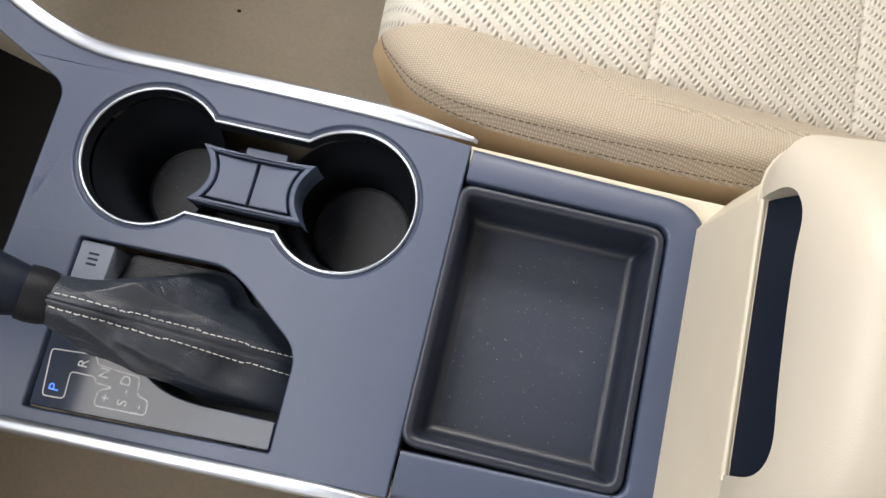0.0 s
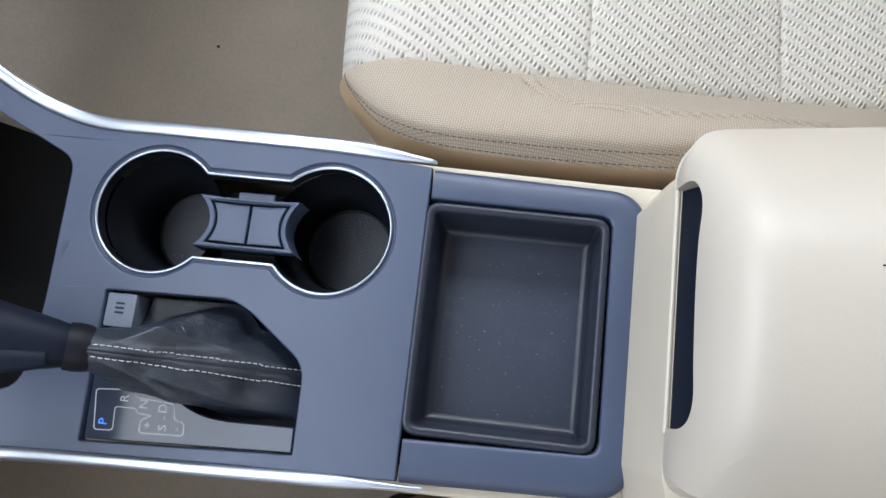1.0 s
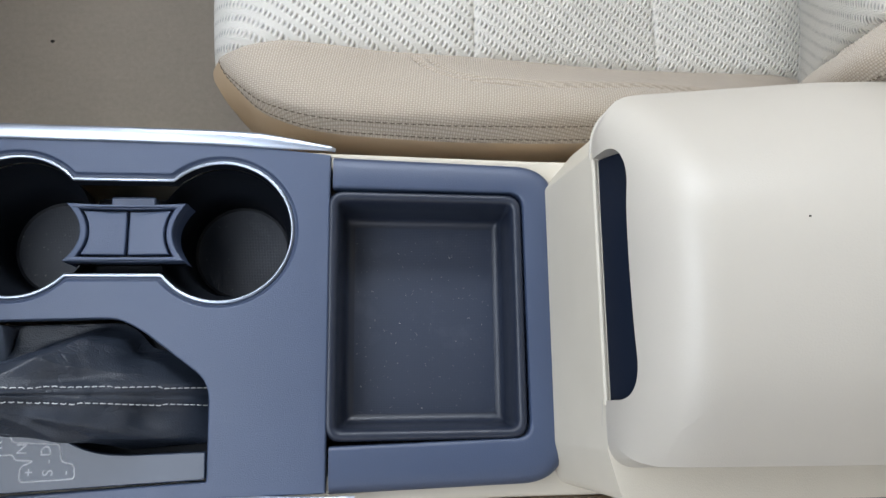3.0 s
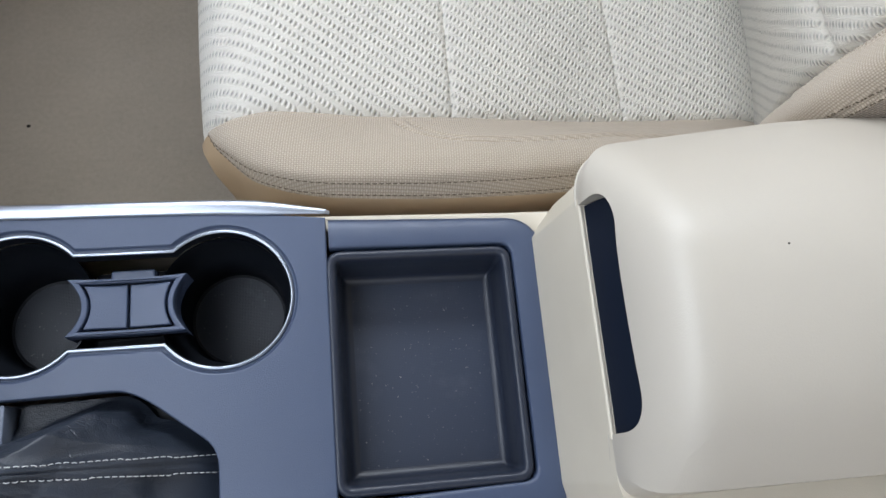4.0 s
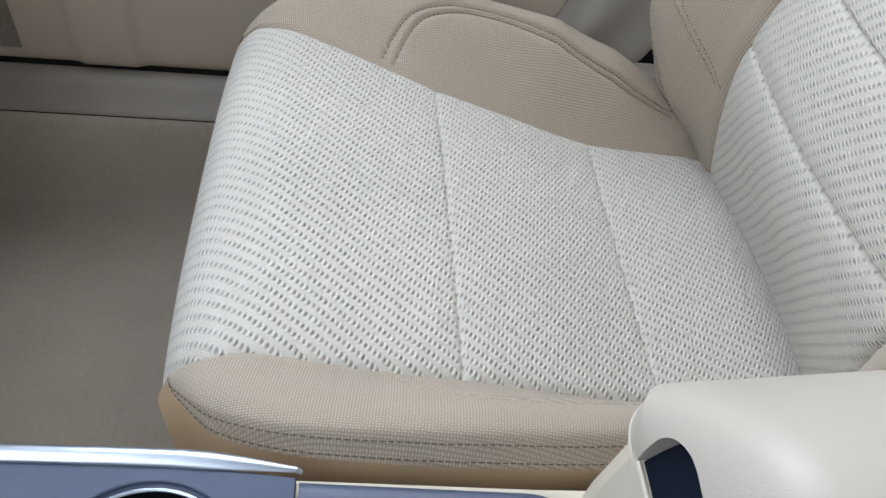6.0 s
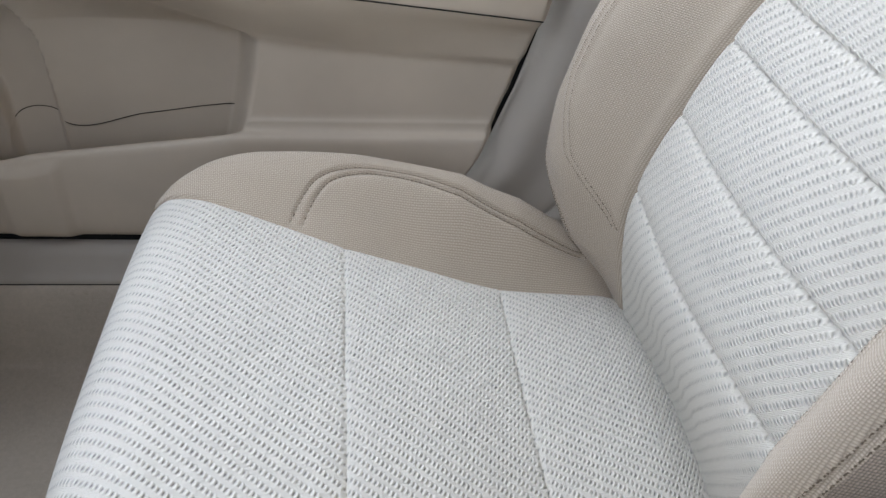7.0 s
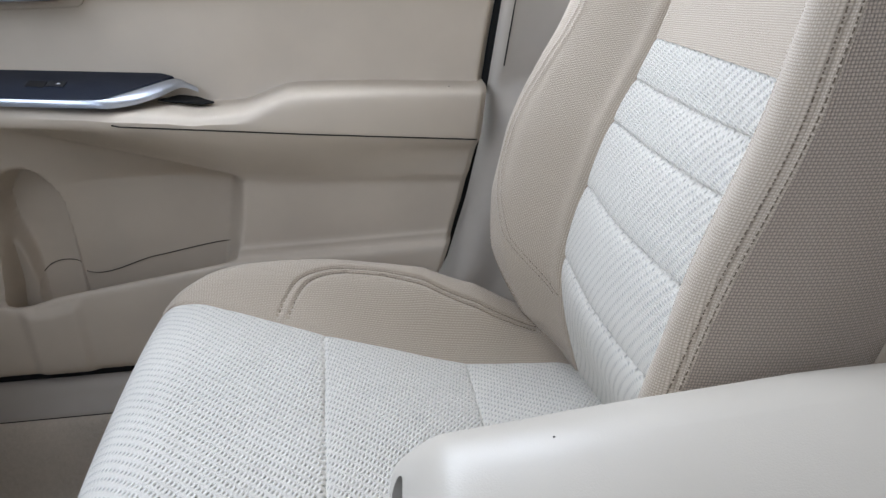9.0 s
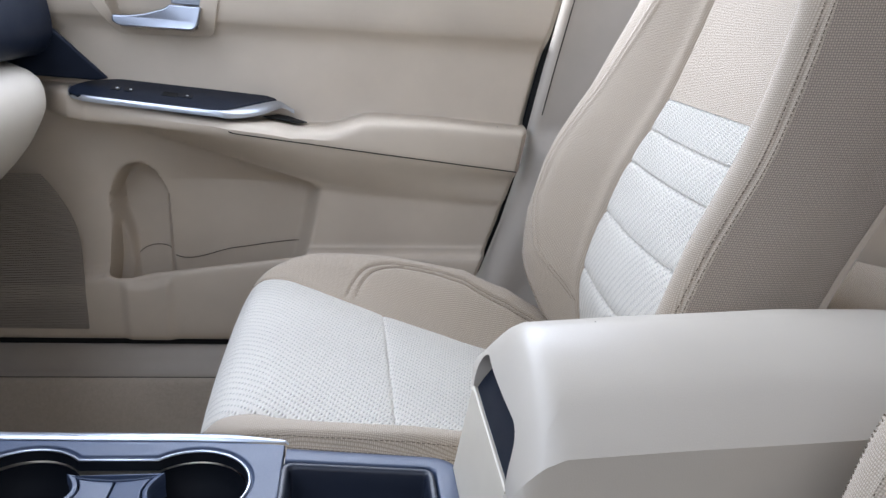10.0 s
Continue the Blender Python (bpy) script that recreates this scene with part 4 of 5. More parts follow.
FAR = [tuple(p) for p in spline([(-0.42, 0.375), (-0.332, 0.322), (-0.285, 0.297), (-0.246, 0.2855), (-0.177, 0.2825), (-0.10, 0.281), (-0.018, 0.278), (0.0332, 0.2725)], np.linspace(0, 1, 40))]
NEAR = [(0.0332, 0.0455), (-0.088, 0.042), (-0.261, 0.035), (-0.42, 0.02)]
# panel outline with the bin as a bay in its front edge
front = FAR + NEAR + [(-0.42, 0.07)] + [(-0.40, 0.07)] + [q for q in BIN[::-1] if q[0] > -0.399] + [(-0.40, 0.330), (-0.42, 0.340)]


def shape(me, fn=console_z):
    return bend(me, fn)


smooth(part("front_panel", shape(finer(plate([front, cup_outline(0.0036), PLATE], TOP - 0.010, TOP, 0.0012))), DARK, console, "satin charcoal plastic panel"), 35)
def ring_loft(rings):
    """Lofts closed outlines of equal count."""
    n = len(rings[0])
    verts = [tuple(v) for r in rings for v in r]
    faces = [(i * n + k, i * n + (k + 1) % n, (i + 1) * n + (k + 1) % n, (i + 1) * n + k) for i in range(len(rings) - 1) for k in range(n)]
    return verts, faces


# surround: a band round three sides of the tray, its rim rolled over the console's edge
inner = [(0.0350, 0.2490)] + rounded([(0.0350, 0.2490), (0.1690, 0.2485), (0.1700, 0.0780), (0.0350, 0.0745)], [0, 0.010, 0.010, 0], 12)[1:-1] + [(0.0350, 0.0745)]
outer = [(0.0350, 0.2730)] + rounded([(0.0350, 0.2730), (0.1950, 0.2700), (0.1960, 0.0480), (0.0350, 0.0440)], [0, 0.030, 0.032, 0], 12)[1:-1] + [(0.0350, 0.0440)]
band = []
for (ix, iy), (ox, oy) in zip(inner, outer):
    row = []
    for f_, dz in ((0.0, -0.012), (0.0, -0.0015), (0.03, -0.0003), (0.10, 0.0), (0.35, 0.0), (0.60, -0.0002), (0.80, -0.0012), (0.90, -0.0030), (0.97, -0.0062), (1.0, -0.0105), (1.0, -0.022)):
        row.append(console_z(ix + (ox - ix) * f_, iy + (oy - iy) * f_, TOP + dz))
    band.append(row)
dense = []
for r0, r1 in zip(band, band[1:]):
    m_ = 12 if (Vector(r0[5]) - Vector(r1[5])).length > 0.02 else 1
    dense += [[tuple(Vector(p).lerp(Vector(q), j / m_)) for p, q in zip(r0, r1)] for j in range(m_)]
smooth(part("tray_surround", sheet(dense + [band[-1]]), DARK, console, "satin charcoal plastic surround"), 50)


def inset_rect(x0, x1, y0, y1, r, d, z, k=7):
    pts = rounded([(x0 + d, y1 - d), (x1 - d, y1 - d), (x1 - d, y0 + d), (x0 + d, y0 + d)], max(r - d, 0.002), k)
    return [console_z(x, y, z) for x, y in pts]


# tray: rim, sloped walls, ribbed floor
tx = (0.0318, 0.1680, 0.0775, 0.2470)
prof = [(0.0000, TOP - 0.012), (0.0000, TOP - 0.003), (0.0008, TOP - 0.0006), (0.0022, TOP + 0.0005), (0.0046, TOP + 0.0004), (0.0064, TOP - 0.0008), (0.0076, TOP - 0.0035), (0.0088, TOP - 0.018), (0.0098, TOP - 0.034), (0.0108, TOP - 0.0380), (0.0126, TOP - 0.0408), (0.0150, TOP - 0.0420), (0.0168, TOP - 0.0424)]
rings = [inset_rect(*tx, 0.012, d, z) for d, z in prof]
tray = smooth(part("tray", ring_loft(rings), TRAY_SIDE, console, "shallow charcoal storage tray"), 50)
floor_ring = rings[-1]
smooth(part("tray_floor", (floor_ring, [tuple(range(len(floor_ring)))[::-1]]), TRAY_MAT, tray, "dusty ribbed rubber tray floor"))

# chrome ring and wells of the cup holders
bezel = [[console_z(x, y, TOP - dz) for x, y in cup_outline(g)] for g, dz in ((0.0038, 0.0012), (0.0032, 0.0030), (0.0022, 0.0034), (0.0004, 0.0034))]
smooth(part("cup_bezel", ring_loft(bezel), DARK, console, "charcoal recess round the cup holders"), 60)
smooth(part("cup_ring", tube([console_z(x, y, TOP - 0.0022) for x, y in CUPS], 0.0013, closed=True, sides=10, flat=0.8), RING, console, "bright chrome ring round the cup holders"))
wall = [[console_z(x, y, TOP - 0.003) for x, y in CUPS], [console_z(x, y, TOP - 0.012) for x, y in cup_outline(-0.0015)]]
smooth(part("cup_neck", ring_loft([wall[0], wall[1]]), BLACK, console), 60)
for cx, cy in ((-0.176, 0.2215), (-0.0405, 0.218)):
    rings = [[(cx + r * math.cos(2 * math.pi * k / 64), cy + r * math.sin(2 * math.pi * k / 64), z) for k in range(64)]
             for r, z in ((0.0470, TOP - 0.0135), (0.0460, TOP - 0.035), (0.0400, TOP - 0.040), (0.0385, TOP - 0.075), (0.0365, TOP - 0.082), (0.034, TOP - 0.083))]
    v, f = ring_loft(rings)
    well = smooth(part("cup_well", (v, f), BLACK, console, "black plastic cup well"), 50)
    part("cup_mat", ([(cx + 0.0345 * math.cos(2 * math.pi * k / 48), cy + 0.0345 * math.sin(2 * math.pi * k / 48), TOP - 0.0828) for k in range(48)], [tuple(range(48))]), MAT_CUP, well, "ribbed rubber mat")
# saddle under the divider
part("cup_saddle", box(-0.135, -0.082, 0.1935, 0.2485, TOP - 0.085, TOP - 0.030, 0.004), BLACK, console)

# removable divider between the cups, two flaps with waisted ends
div = thing("cup_divider", (-0.105, 0.218, TOP - 0.030), "charcoal plastic divider clipped between the cup holders", "cup divider")


def waist(x, y):
    k = (y - 0.218) / 0.021
    return (-0.1045 + (x + 0.1045) * (1.0 + 0.34 * k * k), y)


def hourglass(x0, x1, y0, y1, n=14):
    pts = [(x0 + (x1 - x0) * k / n, y0) for k in range(n)] + [(x1, y0 + (y1 - y0) * k / n) for k in range(n)]
    pts += [(x1 - (x1 - x0) * k / n, y1) for k in range(n)] + [(x0, y1 - (y1 - y0) * k / n) for k in range(n)]
    return [waist(x, y) for x, y in pts]


def sag(x, y, z):
    return (x, y, z - 0.0022 + 3.2 * (x + 0.1045) ** 2)


smooth(part("core", bend(plate([hourglass(-0.1335, -0.0755, 0.1990, 0.2370)], TOP - 0.030, TOP - 0.0150), sag), RUBBER, div))
smooth(part("frame", bend(plate([hourglass(-0.1350, -0.0740, 0.1980, 0.2380), hourglass(-0.1310, -0.0780, 0.2012, 0.2348)], TOP - 0.018, TOP - 0.0062, 0.0008), sag), DARK, div, "charcoal frame"), 40)
for x0, x1 in ((-0.1292, -0.1054), (-0.1036, -0.0798)):
    smooth(part("flap", bend(plate([hourglass(x0, x1, 0.2029, 0.2331, 8)], TOP - 0.014, TOP - 0.0062, 0.0008), sag), DARK, div, "charcoal flap"), 40)
for sx, x0 in ((1, -0.0745), (-1, -0.1345)):
    blade = [[(waist(x0 - sx * 0.001 * q, y)[0] + sx * 0.0015 * q * q, y, TOP - 0.0085 - 0.020 * q) for q in np.linspace(0, 1, 6)] for y in np.linspace(0.1975, 0.2385, 20)]
    smooth(part("blade", sheet(blade), DARK, div))
part("catch", box(-0.118, -0.088, 0.2375, 0.2445, TOP - 0.024, TOP - 0.012, 0.0012), DARK, div)

# satin chrome strips along both sides
far_line = [console_z(x, y + 0.0042, TOP + 0.0006) for x, y in FAR] + [console_z(0.036, 0.2765, TOP - 0.002)]
smooth(part("chrome_strip", tube(far_line, [0.0056 - 0.0040 * float(step(0.86, 1.0, i / 40)) for i in range(41)], sides=16, flat=0.45), CHROME, console, "satin chrome edge strip"))
near_line = [console_z(x, y, TOP + 0.0002) for x, y in spline([(-0.42, 0.014), (-0.261, 0.0300), (-0.088, 0.0372), (0.010, 0.0412), (0.052, 0.0425)], np.linspace(0, 1, 40))]
smooth(part("chrome_strip", tube(near_line, [0.0048 - 0.0034 * float(step(0.85, 1.0, i / 39)) for i in range(40)], sides=12, flat=0.65), CHROME, console, "satin chrome edge strip"))

# cream lower body
low_o = rounded([(-0.60, 0.42), (-0.34, 0.333), (-0.25, 0.2935), (0.03, 0.2800), (0.60, 0.275), (0.60, 0.040), (0.03, 0.0365), (-0.25, 0.026), (-0.60, -0.04)], 0.004)
smooth(part("side_body", shape(finer(plate([low_o, rounded([(-0.58, 0.36), (-0.24, 0.275), (0.182, 0.262), (0.182, 0.058), (-0.24, 0.050), (-0.58, 0.02)], 0.004)], 0.0, TOP - 0.018, 0.003), 0.05), lambda x, y, z: console_z(x, y, z) if z > 0.3 else (x, y, z)), BEIGE, console, "cream plastic console side"), 35)

# front bin
part("bin", bend(plate([rounded([(-0.46, 0.35), (-0.245, 0.262), (-0.244, 0.07), (-0.46, 0.06)], 0.01)], TOP - 0.1, TOP - 0.098), lambda x, y, z: (x, y, z)), RUBBER, console, "black floor of the front bin")
wall_pts = [q for q in BIN if q[0] > -0.399]
verts, faces = [], []
for x, y in wall_pts:
    for f_ in (0.0, 0.25, 1.0):
        cx, cy = x + 0.006 * (1 - f_), y
        X, Y, Z = console_z(cx, cy, TOP - 0.006 - 0.092 * f_)
        verts.append((X - 0.012 * f_, Y, Z))
for i in range(len(wall_pts) - 1):
    for j in range(2):
        faces.append((3 * i + j, 3 * i + 3 + j, 3 * i + 4 + j, 3 * i + 1 + j))
smooth(part("bin_wall", (verts, faces), BLACK, console, "black wall of the front bin"), 60)
part("socket_mark", box(-0.2715, -0.2700, 0.186, 0.192, TOP - 0.045, TOP - 0.038), MARK, console, "pale mark in the bin")
part("socket_mark", box(-0.2715, -0.2700, 0.200, 0.206, TOP - 0.047, TOP - 0.038), MARK, console, "pale mark in the bin")

# shift gate: sunken bed, gloss indicator, lock button
bed = part("gate_bed", plate([PLATE], TOP - 0.034, TOP - 0.030), BLACK, console)
ind = rounded([(-0.2015, 0.0955), (-0.163, 0.0905), (-0.141, 0.0855), (-0.117, 0.0740), (-0.098, 0.0715), (-0.0440, 0.0725), (-0.0435, 0.0552), (-0.1995, 0.0475)], [0.002, 0.01, 0.02, 0.02, 0.02, 0.001, 0.002, 0.002])
indicator = smooth(part("indicator_plate", plate([ind], TOP - 0.020, TOP - 0.0030, 0.0008), GLOSS, console, "gloss grey gear indicator plate"))
btn = smooth(part("lock_button", plate([rounded([(-0.2015, 0.1555), (-0.1785, 0.1555), (-0.1785, 0.130), (-0.2015, 0.130)], 0.0015)], TOP - 0.028, TOP - 0.0015, 0.0006), SILVER, console, "worn silver shift lock button"))
for k in range(3):
    part("button_print", box(-0.194, -0.187, 0.147 - k * 0.0035, 0.1485 - k * 0.0035, TOP - 0.0016, TOP - 0.0012), GLOSS, btn)


def letter(text, x, y, size, mat, parent):
    cu = bpy.data.curves.new("text", "FONT")
    cu.body, cu.size, cu.align_x, cu.align_y, cu.extrude = text, size, "CENTER", "CENTER", 0.0001
    ob = bpy.data.objects.new("text", cu)
    scene.collection.objects.link(ob)
    bpy.context.view_layer.update()
    me = bpy.data.meshes.new_from_object(ob.evaluated_get(bpy.context.evaluated_depsgraph_get()))
    bpy.data.objects.remove(ob)
    bpy.data.curves.remove(cu)
    me.transform(pose(x, y, TOP - 0.0028, 0, 0, 90))
    me.materials.clear()
    return part("letter", me, mat, parent, "pale printed gear letter")


for text, x, y in (("R", -0.1735, 0.0790), ("N", -0.1580, 0.0765), ("D", -0.1430, 0.0750), ("+", -0.1525, 0.0620), ("S", -0.141, 0.0615), ("-", -0.1305, 0.0615), ("-", -0.1415, 0.0685)):
    letter(text, x, y, 0.0092, MARK, indicator)
letter("P", -0.1868, 0.0608, 0.0095, BLUE, indicator)["label"] = "blue lit park letter"
GATE = rounded([(-0.197, 0.0835), (-0.167, 0.0860), (-0.1645, 0.0805), (-0.135, 0.0790), (-0.1335, 0.0680), (-0.1255, 0.0665), (-0.1245, 0.0575), (-0.1585, 0.0560), (-0.1585, 0.0655), (-0.150, 0.0690), (-0.162, 0.0695), (-0.1635, 0.0728), (-0.1800, 0.0725), (-0.1785, 0.0555), (-0.193, 0.0545)], 0.0026, 3)
part("gate_line", tube([(x, y, TOP - 0.0029) for x, y in GATE], 0.00045, closed=True, sides=5, flat=0.4), MARK, indicator, "pale printed gate outline")

# shift lever with leather boot
lever = thing("shift_lever", (-0.11, 0.11, TOP - 0.008), "black leather shift lever with white-stitched boot", "shift lever")
base = rounded([(-0.176, 0.1555), (-0.106, 0.1575), (-0.089, 0.150), (-0.0445, 0.1165), (-0.0450, 0.0775), (-0.098, 0.0735), (-0.132, 0.0840), (-0.175, 0.0930)], 0.006, 3)
bd = np.array(base + base[:1])
bl = np.r_[0, np.cumsum(np.linalg.norm(np.diff(bd, axis=0), axis=1))]
N_RING = 260
ring0 = np.stack([np.interp(np.linspace(0, bl[-1], N_RING, endpoint=False), bl, bd[:, k]) for k in (0, 1)], 1)
collar_c, axis = Vector((-0.178, 0.1110, 0.464)), Vector((-0.86, 0.02, 0.51)).normalized()
sv = axis.cross(Vector((0, 1, 0))).normalized()
ang0 = np.arctan2(ring0[:, 1] - 0.112, ring0[:, 0] + 0.105)
rings = []
for f_ in np.linspace(0, 1, 70):
    row = []
    for (bx, by), a in zip(ring0, ang0):
        end = collar_c + Vector((0, 1, 0)) * (0.0145 * math.sin(a)) - sv * (0.0145 * math.cos(a)) * (1 if sv.x < 0 else -1)
        slack = min(1.0, max(0.0, math.sin(a)) * max(0.0, 0.35 - math.cos(a)))
        g = f_ ** (0.85 - 0.45 * slack)
        lift = f_ ** (1 + 1.3 * slack) + 0.42 * math.sin(math.pi * f_) * (0.45 + 0.55 * math.cos(a)) * 0.55 * (1 - slack)
        p = Vector((bx + (end.x - bx) * g, by + (end.y - by) * g, TOP - 0.020 + (end.z - TOP + 0.020) * min(1.0, lift)))
        out = Vector((math.cos(a), math.sin(a), 0.6)).normalized()
        folds = (0.0085 * (0.45 - abs(math.sin(1.5 * a + 2.6 * f_ + 0.5))) + 0.0022 * (0.5 - abs(math.sin(4.0 * a - 5 * f_)))) * math.sin(math.pi * f_) + 0.0030 * noise.noise(Vector((bx * 30, by * 30, f_ * 2.5))) * math.sin(math.pi * min(1, f_ * 1.2))
        ridged = 1 - 2.6 * abs(noise.noise(Vector((p.x * 26, p.y * 44, p.z * 30)))) + 0.5 * (1 - 2.6 * abs(noise.noise(Vector((p.x * 75, p.y * 60, p.z * 60)))))
        folds += 0.0012 * ridged * math.sin(math.pi * min(1, f_ * 1.1)) * (1 - 0.6 * math.exp(-((a / 0.3) ** 2)))
        for hx, hy, hr, deep in ((-0.087, 0.1430, 0.011, 0.0075), (-0.0767, 0.0955, 0.012, 0.0055), (-0.132, 0.0975, 0.010, 0.004)):
            folds -= deep * math.exp(-((p.x - hx) ** 2 + (p.y - hy) ** 2) / hr ** 2)
        seam_band = abs(((a + 0.06 + math.pi) % (2 * math.pi)) - math.pi)
        folds += 0.0016 * math.exp(-((seam_band / 0.16) ** 4)) - 0.0016 * math.exp(-((seam_band / 0.022) ** 2))
        row.append(tuple(p + out * folds))
    rings.append(row)
boot = smooth(part("boot", ring_loft(rings), LEATHER, lever, "creased black leather boot"), 80)
BOOT = np.array(rings)


def boot_line(offset):
    """A line up the boot's rear ridge, a fixed way aside from the middle seam."""
    pts, nrm = [], []
    du, dv = np.gradient(BOOT, axis=0), np.gradient(BOOT, axis=1)
    k0 = int(np.argmin(np.abs(ang0 + 0.06)))
    turn = 1 if ang0[(k0 + 1) % N_RING] > ang0[k0] else -1
    for i in range(len(BOOT)):
        k, gone = k0, 0.0
        way = turn if offset > 0 else -turn
        while gone < abs(offset):
            gone += float(np.linalg.norm(BOOT[i, (k + way) % N_RING] - BOOT[i, k]))
            k = (k + way) % N_RING
        n_ = np.cross(dv[i, k], du[i, k])
        n_ = n_ / (np.linalg.norm(n_) + 1e-12)
        n_ = n_ * (1 if n_[2] > 0 else -1)
        pts.append(BOOT[i, k] + n_ * 0.0005)
        nrm.append(n_)
    return np.array(pts), np.array(nrm)


part("stitching", stitches([boot_line(0.0052), boot_line(-0.0052)], 0.0030, 0.0015, 0.00036), WHITE_THREAD, boot, "white thread in two rows")
col = [tuple(collar_c + axis * d) for d in (-0.006, 0.0, 0.006, 0.012)]
smooth(part("collar", tube(col, [0.0142, 0.0160, 0.0165, 0.0160], sides=28, up=(0, 1, 0)), BLACK, lever), 50)
kn = [tuple(collar_c + axis * d + Vector((0, 0, -0.10 * d * d * 8))) for d in np.linspace(0.010, 0.115, 22)]
kr = [float(np.interp(i / 21, (0, 0.1, 0.45, 0.8, 0.93, 1.0), (0.0140, 0.0165, 0.0235, 0.0265, 0.021, 0.006))) for i in range(22)]
knob = smooth(part("knob", tube(kn, kr, sides=32, flat=0.85), NAVY, lever, "black leather-wrapped shift knob"), 60)
kp = [tuple(Vector(c) + Vector((0.004, -0.0105 - 0.011 * i / 14, 0.012 + 0.004 * i / 14))) for i, c in enumerate(kn[2:17])]
smooth(part("knob_inlay", tube(kp, [0.0055 + 0.0035 * math.sin(math.pi * i / 14) for i in range(15)], sides=12, flat=0.6), NAVY, knob, "satin black inlay"))


# ---- console armrest ----
def rect_ring(x0, x1, y0, y1, r, d, z, k=9):
    """A rounded rectangle drawn in by d, always with the same count of points."""
    pts = rounded([(x0 + d, y1 - d), (x1 - d, y1 - d), (x1 - d, y0 + d), (x0 + d, y0 + d)], [max(q - d * 0.8, 0.003) for q in (r if isinstance(r, tuple) else (r,) * 4)], k)
    dense = []
    for i, (x, y) in enumerate(pts):
        nx, ny = pts[(i + 1) % len(pts)]
        m = 24 if i % (k + 1) == k else 1
        dense += [(x + (nx - x) * j / m, y + (ny - y) * j / m) for j in range(m)]
    return [(x, y, z) for x, y in dense]


arm = thing("console_armrest", (0.36, 0.16, 0.0), "cream vinyl padded armrest lid on the console bin", "armrest")
AX = (0.1980, 0.575, 0.069, 0.2970)
CROWN = spline([(0.066, 0.5325), (0.070, 0.5360), (0.078, 0.5430), (0.090, 0.5520), (0.105, 0.5610), (0.13, 0.5695), (0.16, 0.5745), (0.185, 0.5745), (0.205, 0.5700), (0.22, 0.5635), (0.24, 0.5510), (0.26, 0.5350), (0.275, 0.5200), (0.290, 0.5020), (0.2975, 0.4880)], np.linspace(0, 1, 120))


def lid_top(x, y):
    """Domed across, with a tight roll at the front, rising gently and rolled down at the rear."""
    z = float(np.interp(y, CROWN[:, 0], CROWN[:, 1])) + float(np.interp(x, (0.20, 0.26, 0.30, 0.38, 0.445, 0.52), (-0.004, 0.0, 0.003, 0.0075, 0.0115, 0.0125))) * float(1 - step(0.24, 0.297, y))
    u = float(np.clip((x - AX[0]) / 0.032, 0, 1))
    z = 0.487 + (z - 0.487) * math.sqrt(1 - (1 - u) ** 2)
    r, dx = 0.045, AX[1] - x
    if dx < r:
        z -= (r - math.sqrt(max(0.0, r * r - (r - max(dx, 0.0)) ** 2))) * 0.9
    h = z - 0.487
    return 0.487 + 0.5 * (h + math.sqrt(h * h + 0.006**2))


def lid_shape(x, y, z):
    """Near side a little splayed below its crease; far edge widening to the rear; front lip flush with the bin."""
    if z < 0.484:
        z += (0.483 - z) * 0.9 * (1 - float(step(0.20, 0.27, x))) * float(step(0.078, 0.10, y))
    y += max(0.0, (y - 0.20) / 0.097) * float(np.interp(x, (0.19, 0.24, 0.34, 0.45), (-0.012, -0.009, 0.0, 0.004)))
    if y < 0.10:
        y -= 0.005 * (1 - float(step(0.470, 0.525, z)))
    return (x, y, z)


def carve(me, cutters):
    """A closed mesh with closed cutters taken out of it."""
    ob = bpy.data.objects.new("blank", me)
    scene.collection.objects.link(ob)
    tools = []
    for c in cutters:
        t_ = bpy.data.objects.new("cutter", c)
        scene.collection.objects.link(t_)
        m_ = ob.modifiers.new("cut", "BOOLEAN")
        m_.operation, m_.solver, m_.object = "DIFFERENCE", "EXACT", t_
        tools.append(t_)
    bpy.context.view_layer.update()
    out = bpy.data.meshes.new_from_object(ob.evaluated_get(bpy.context.evaluated_depsgraph_get()))
    for o in [ob] + tools:
        bpy.data.objects.remove(o)
    out.materials.clear()
    return out


LID_R = (0.040, 0.040, 0.040, 0.017)
rings = [[lid_shape(*p) for p in rect_ring(*AX, LID_R, d, z)] for d, z in ((0.012, 0.462), (0.002, 0.464), (-0.001, 0.472), (0.0, 0.482))]
for d in (0.0, 0.0005, 0.0015, 0.003, 0.005, 0.0075, 0.0105, 0.014, 0.018, 0.023, 0.030, 0.038, 0.046, 0.055, 0.066, 0.080, 0.094, 0.1080, 0.1144):
    rings.append([lid_shape(x, y, lid_top(x, y)) for x, y, _ in rect_ring(*AX, LID_R, d, 0)])
v, f = ring_loft(rings)
f.append(tuple(range(len(rings[0])))[::-1])
lid_bm = bmesh.new()
lid_me = bpy.data.meshes.new("lid")
lid_me.from_pydata(v, [], f)
lid_bm.from_mesh(lid_me)
bmesh.ops.remove_doubles(lid_bm, verts=lid_bm.verts[:], dist=0.0006)
bmesh.ops.recalc_face_normals(lid_bm, faces=lid_bm.faces[:])
lid_bm.to_mesh(lid_me)
lid_bm.free()
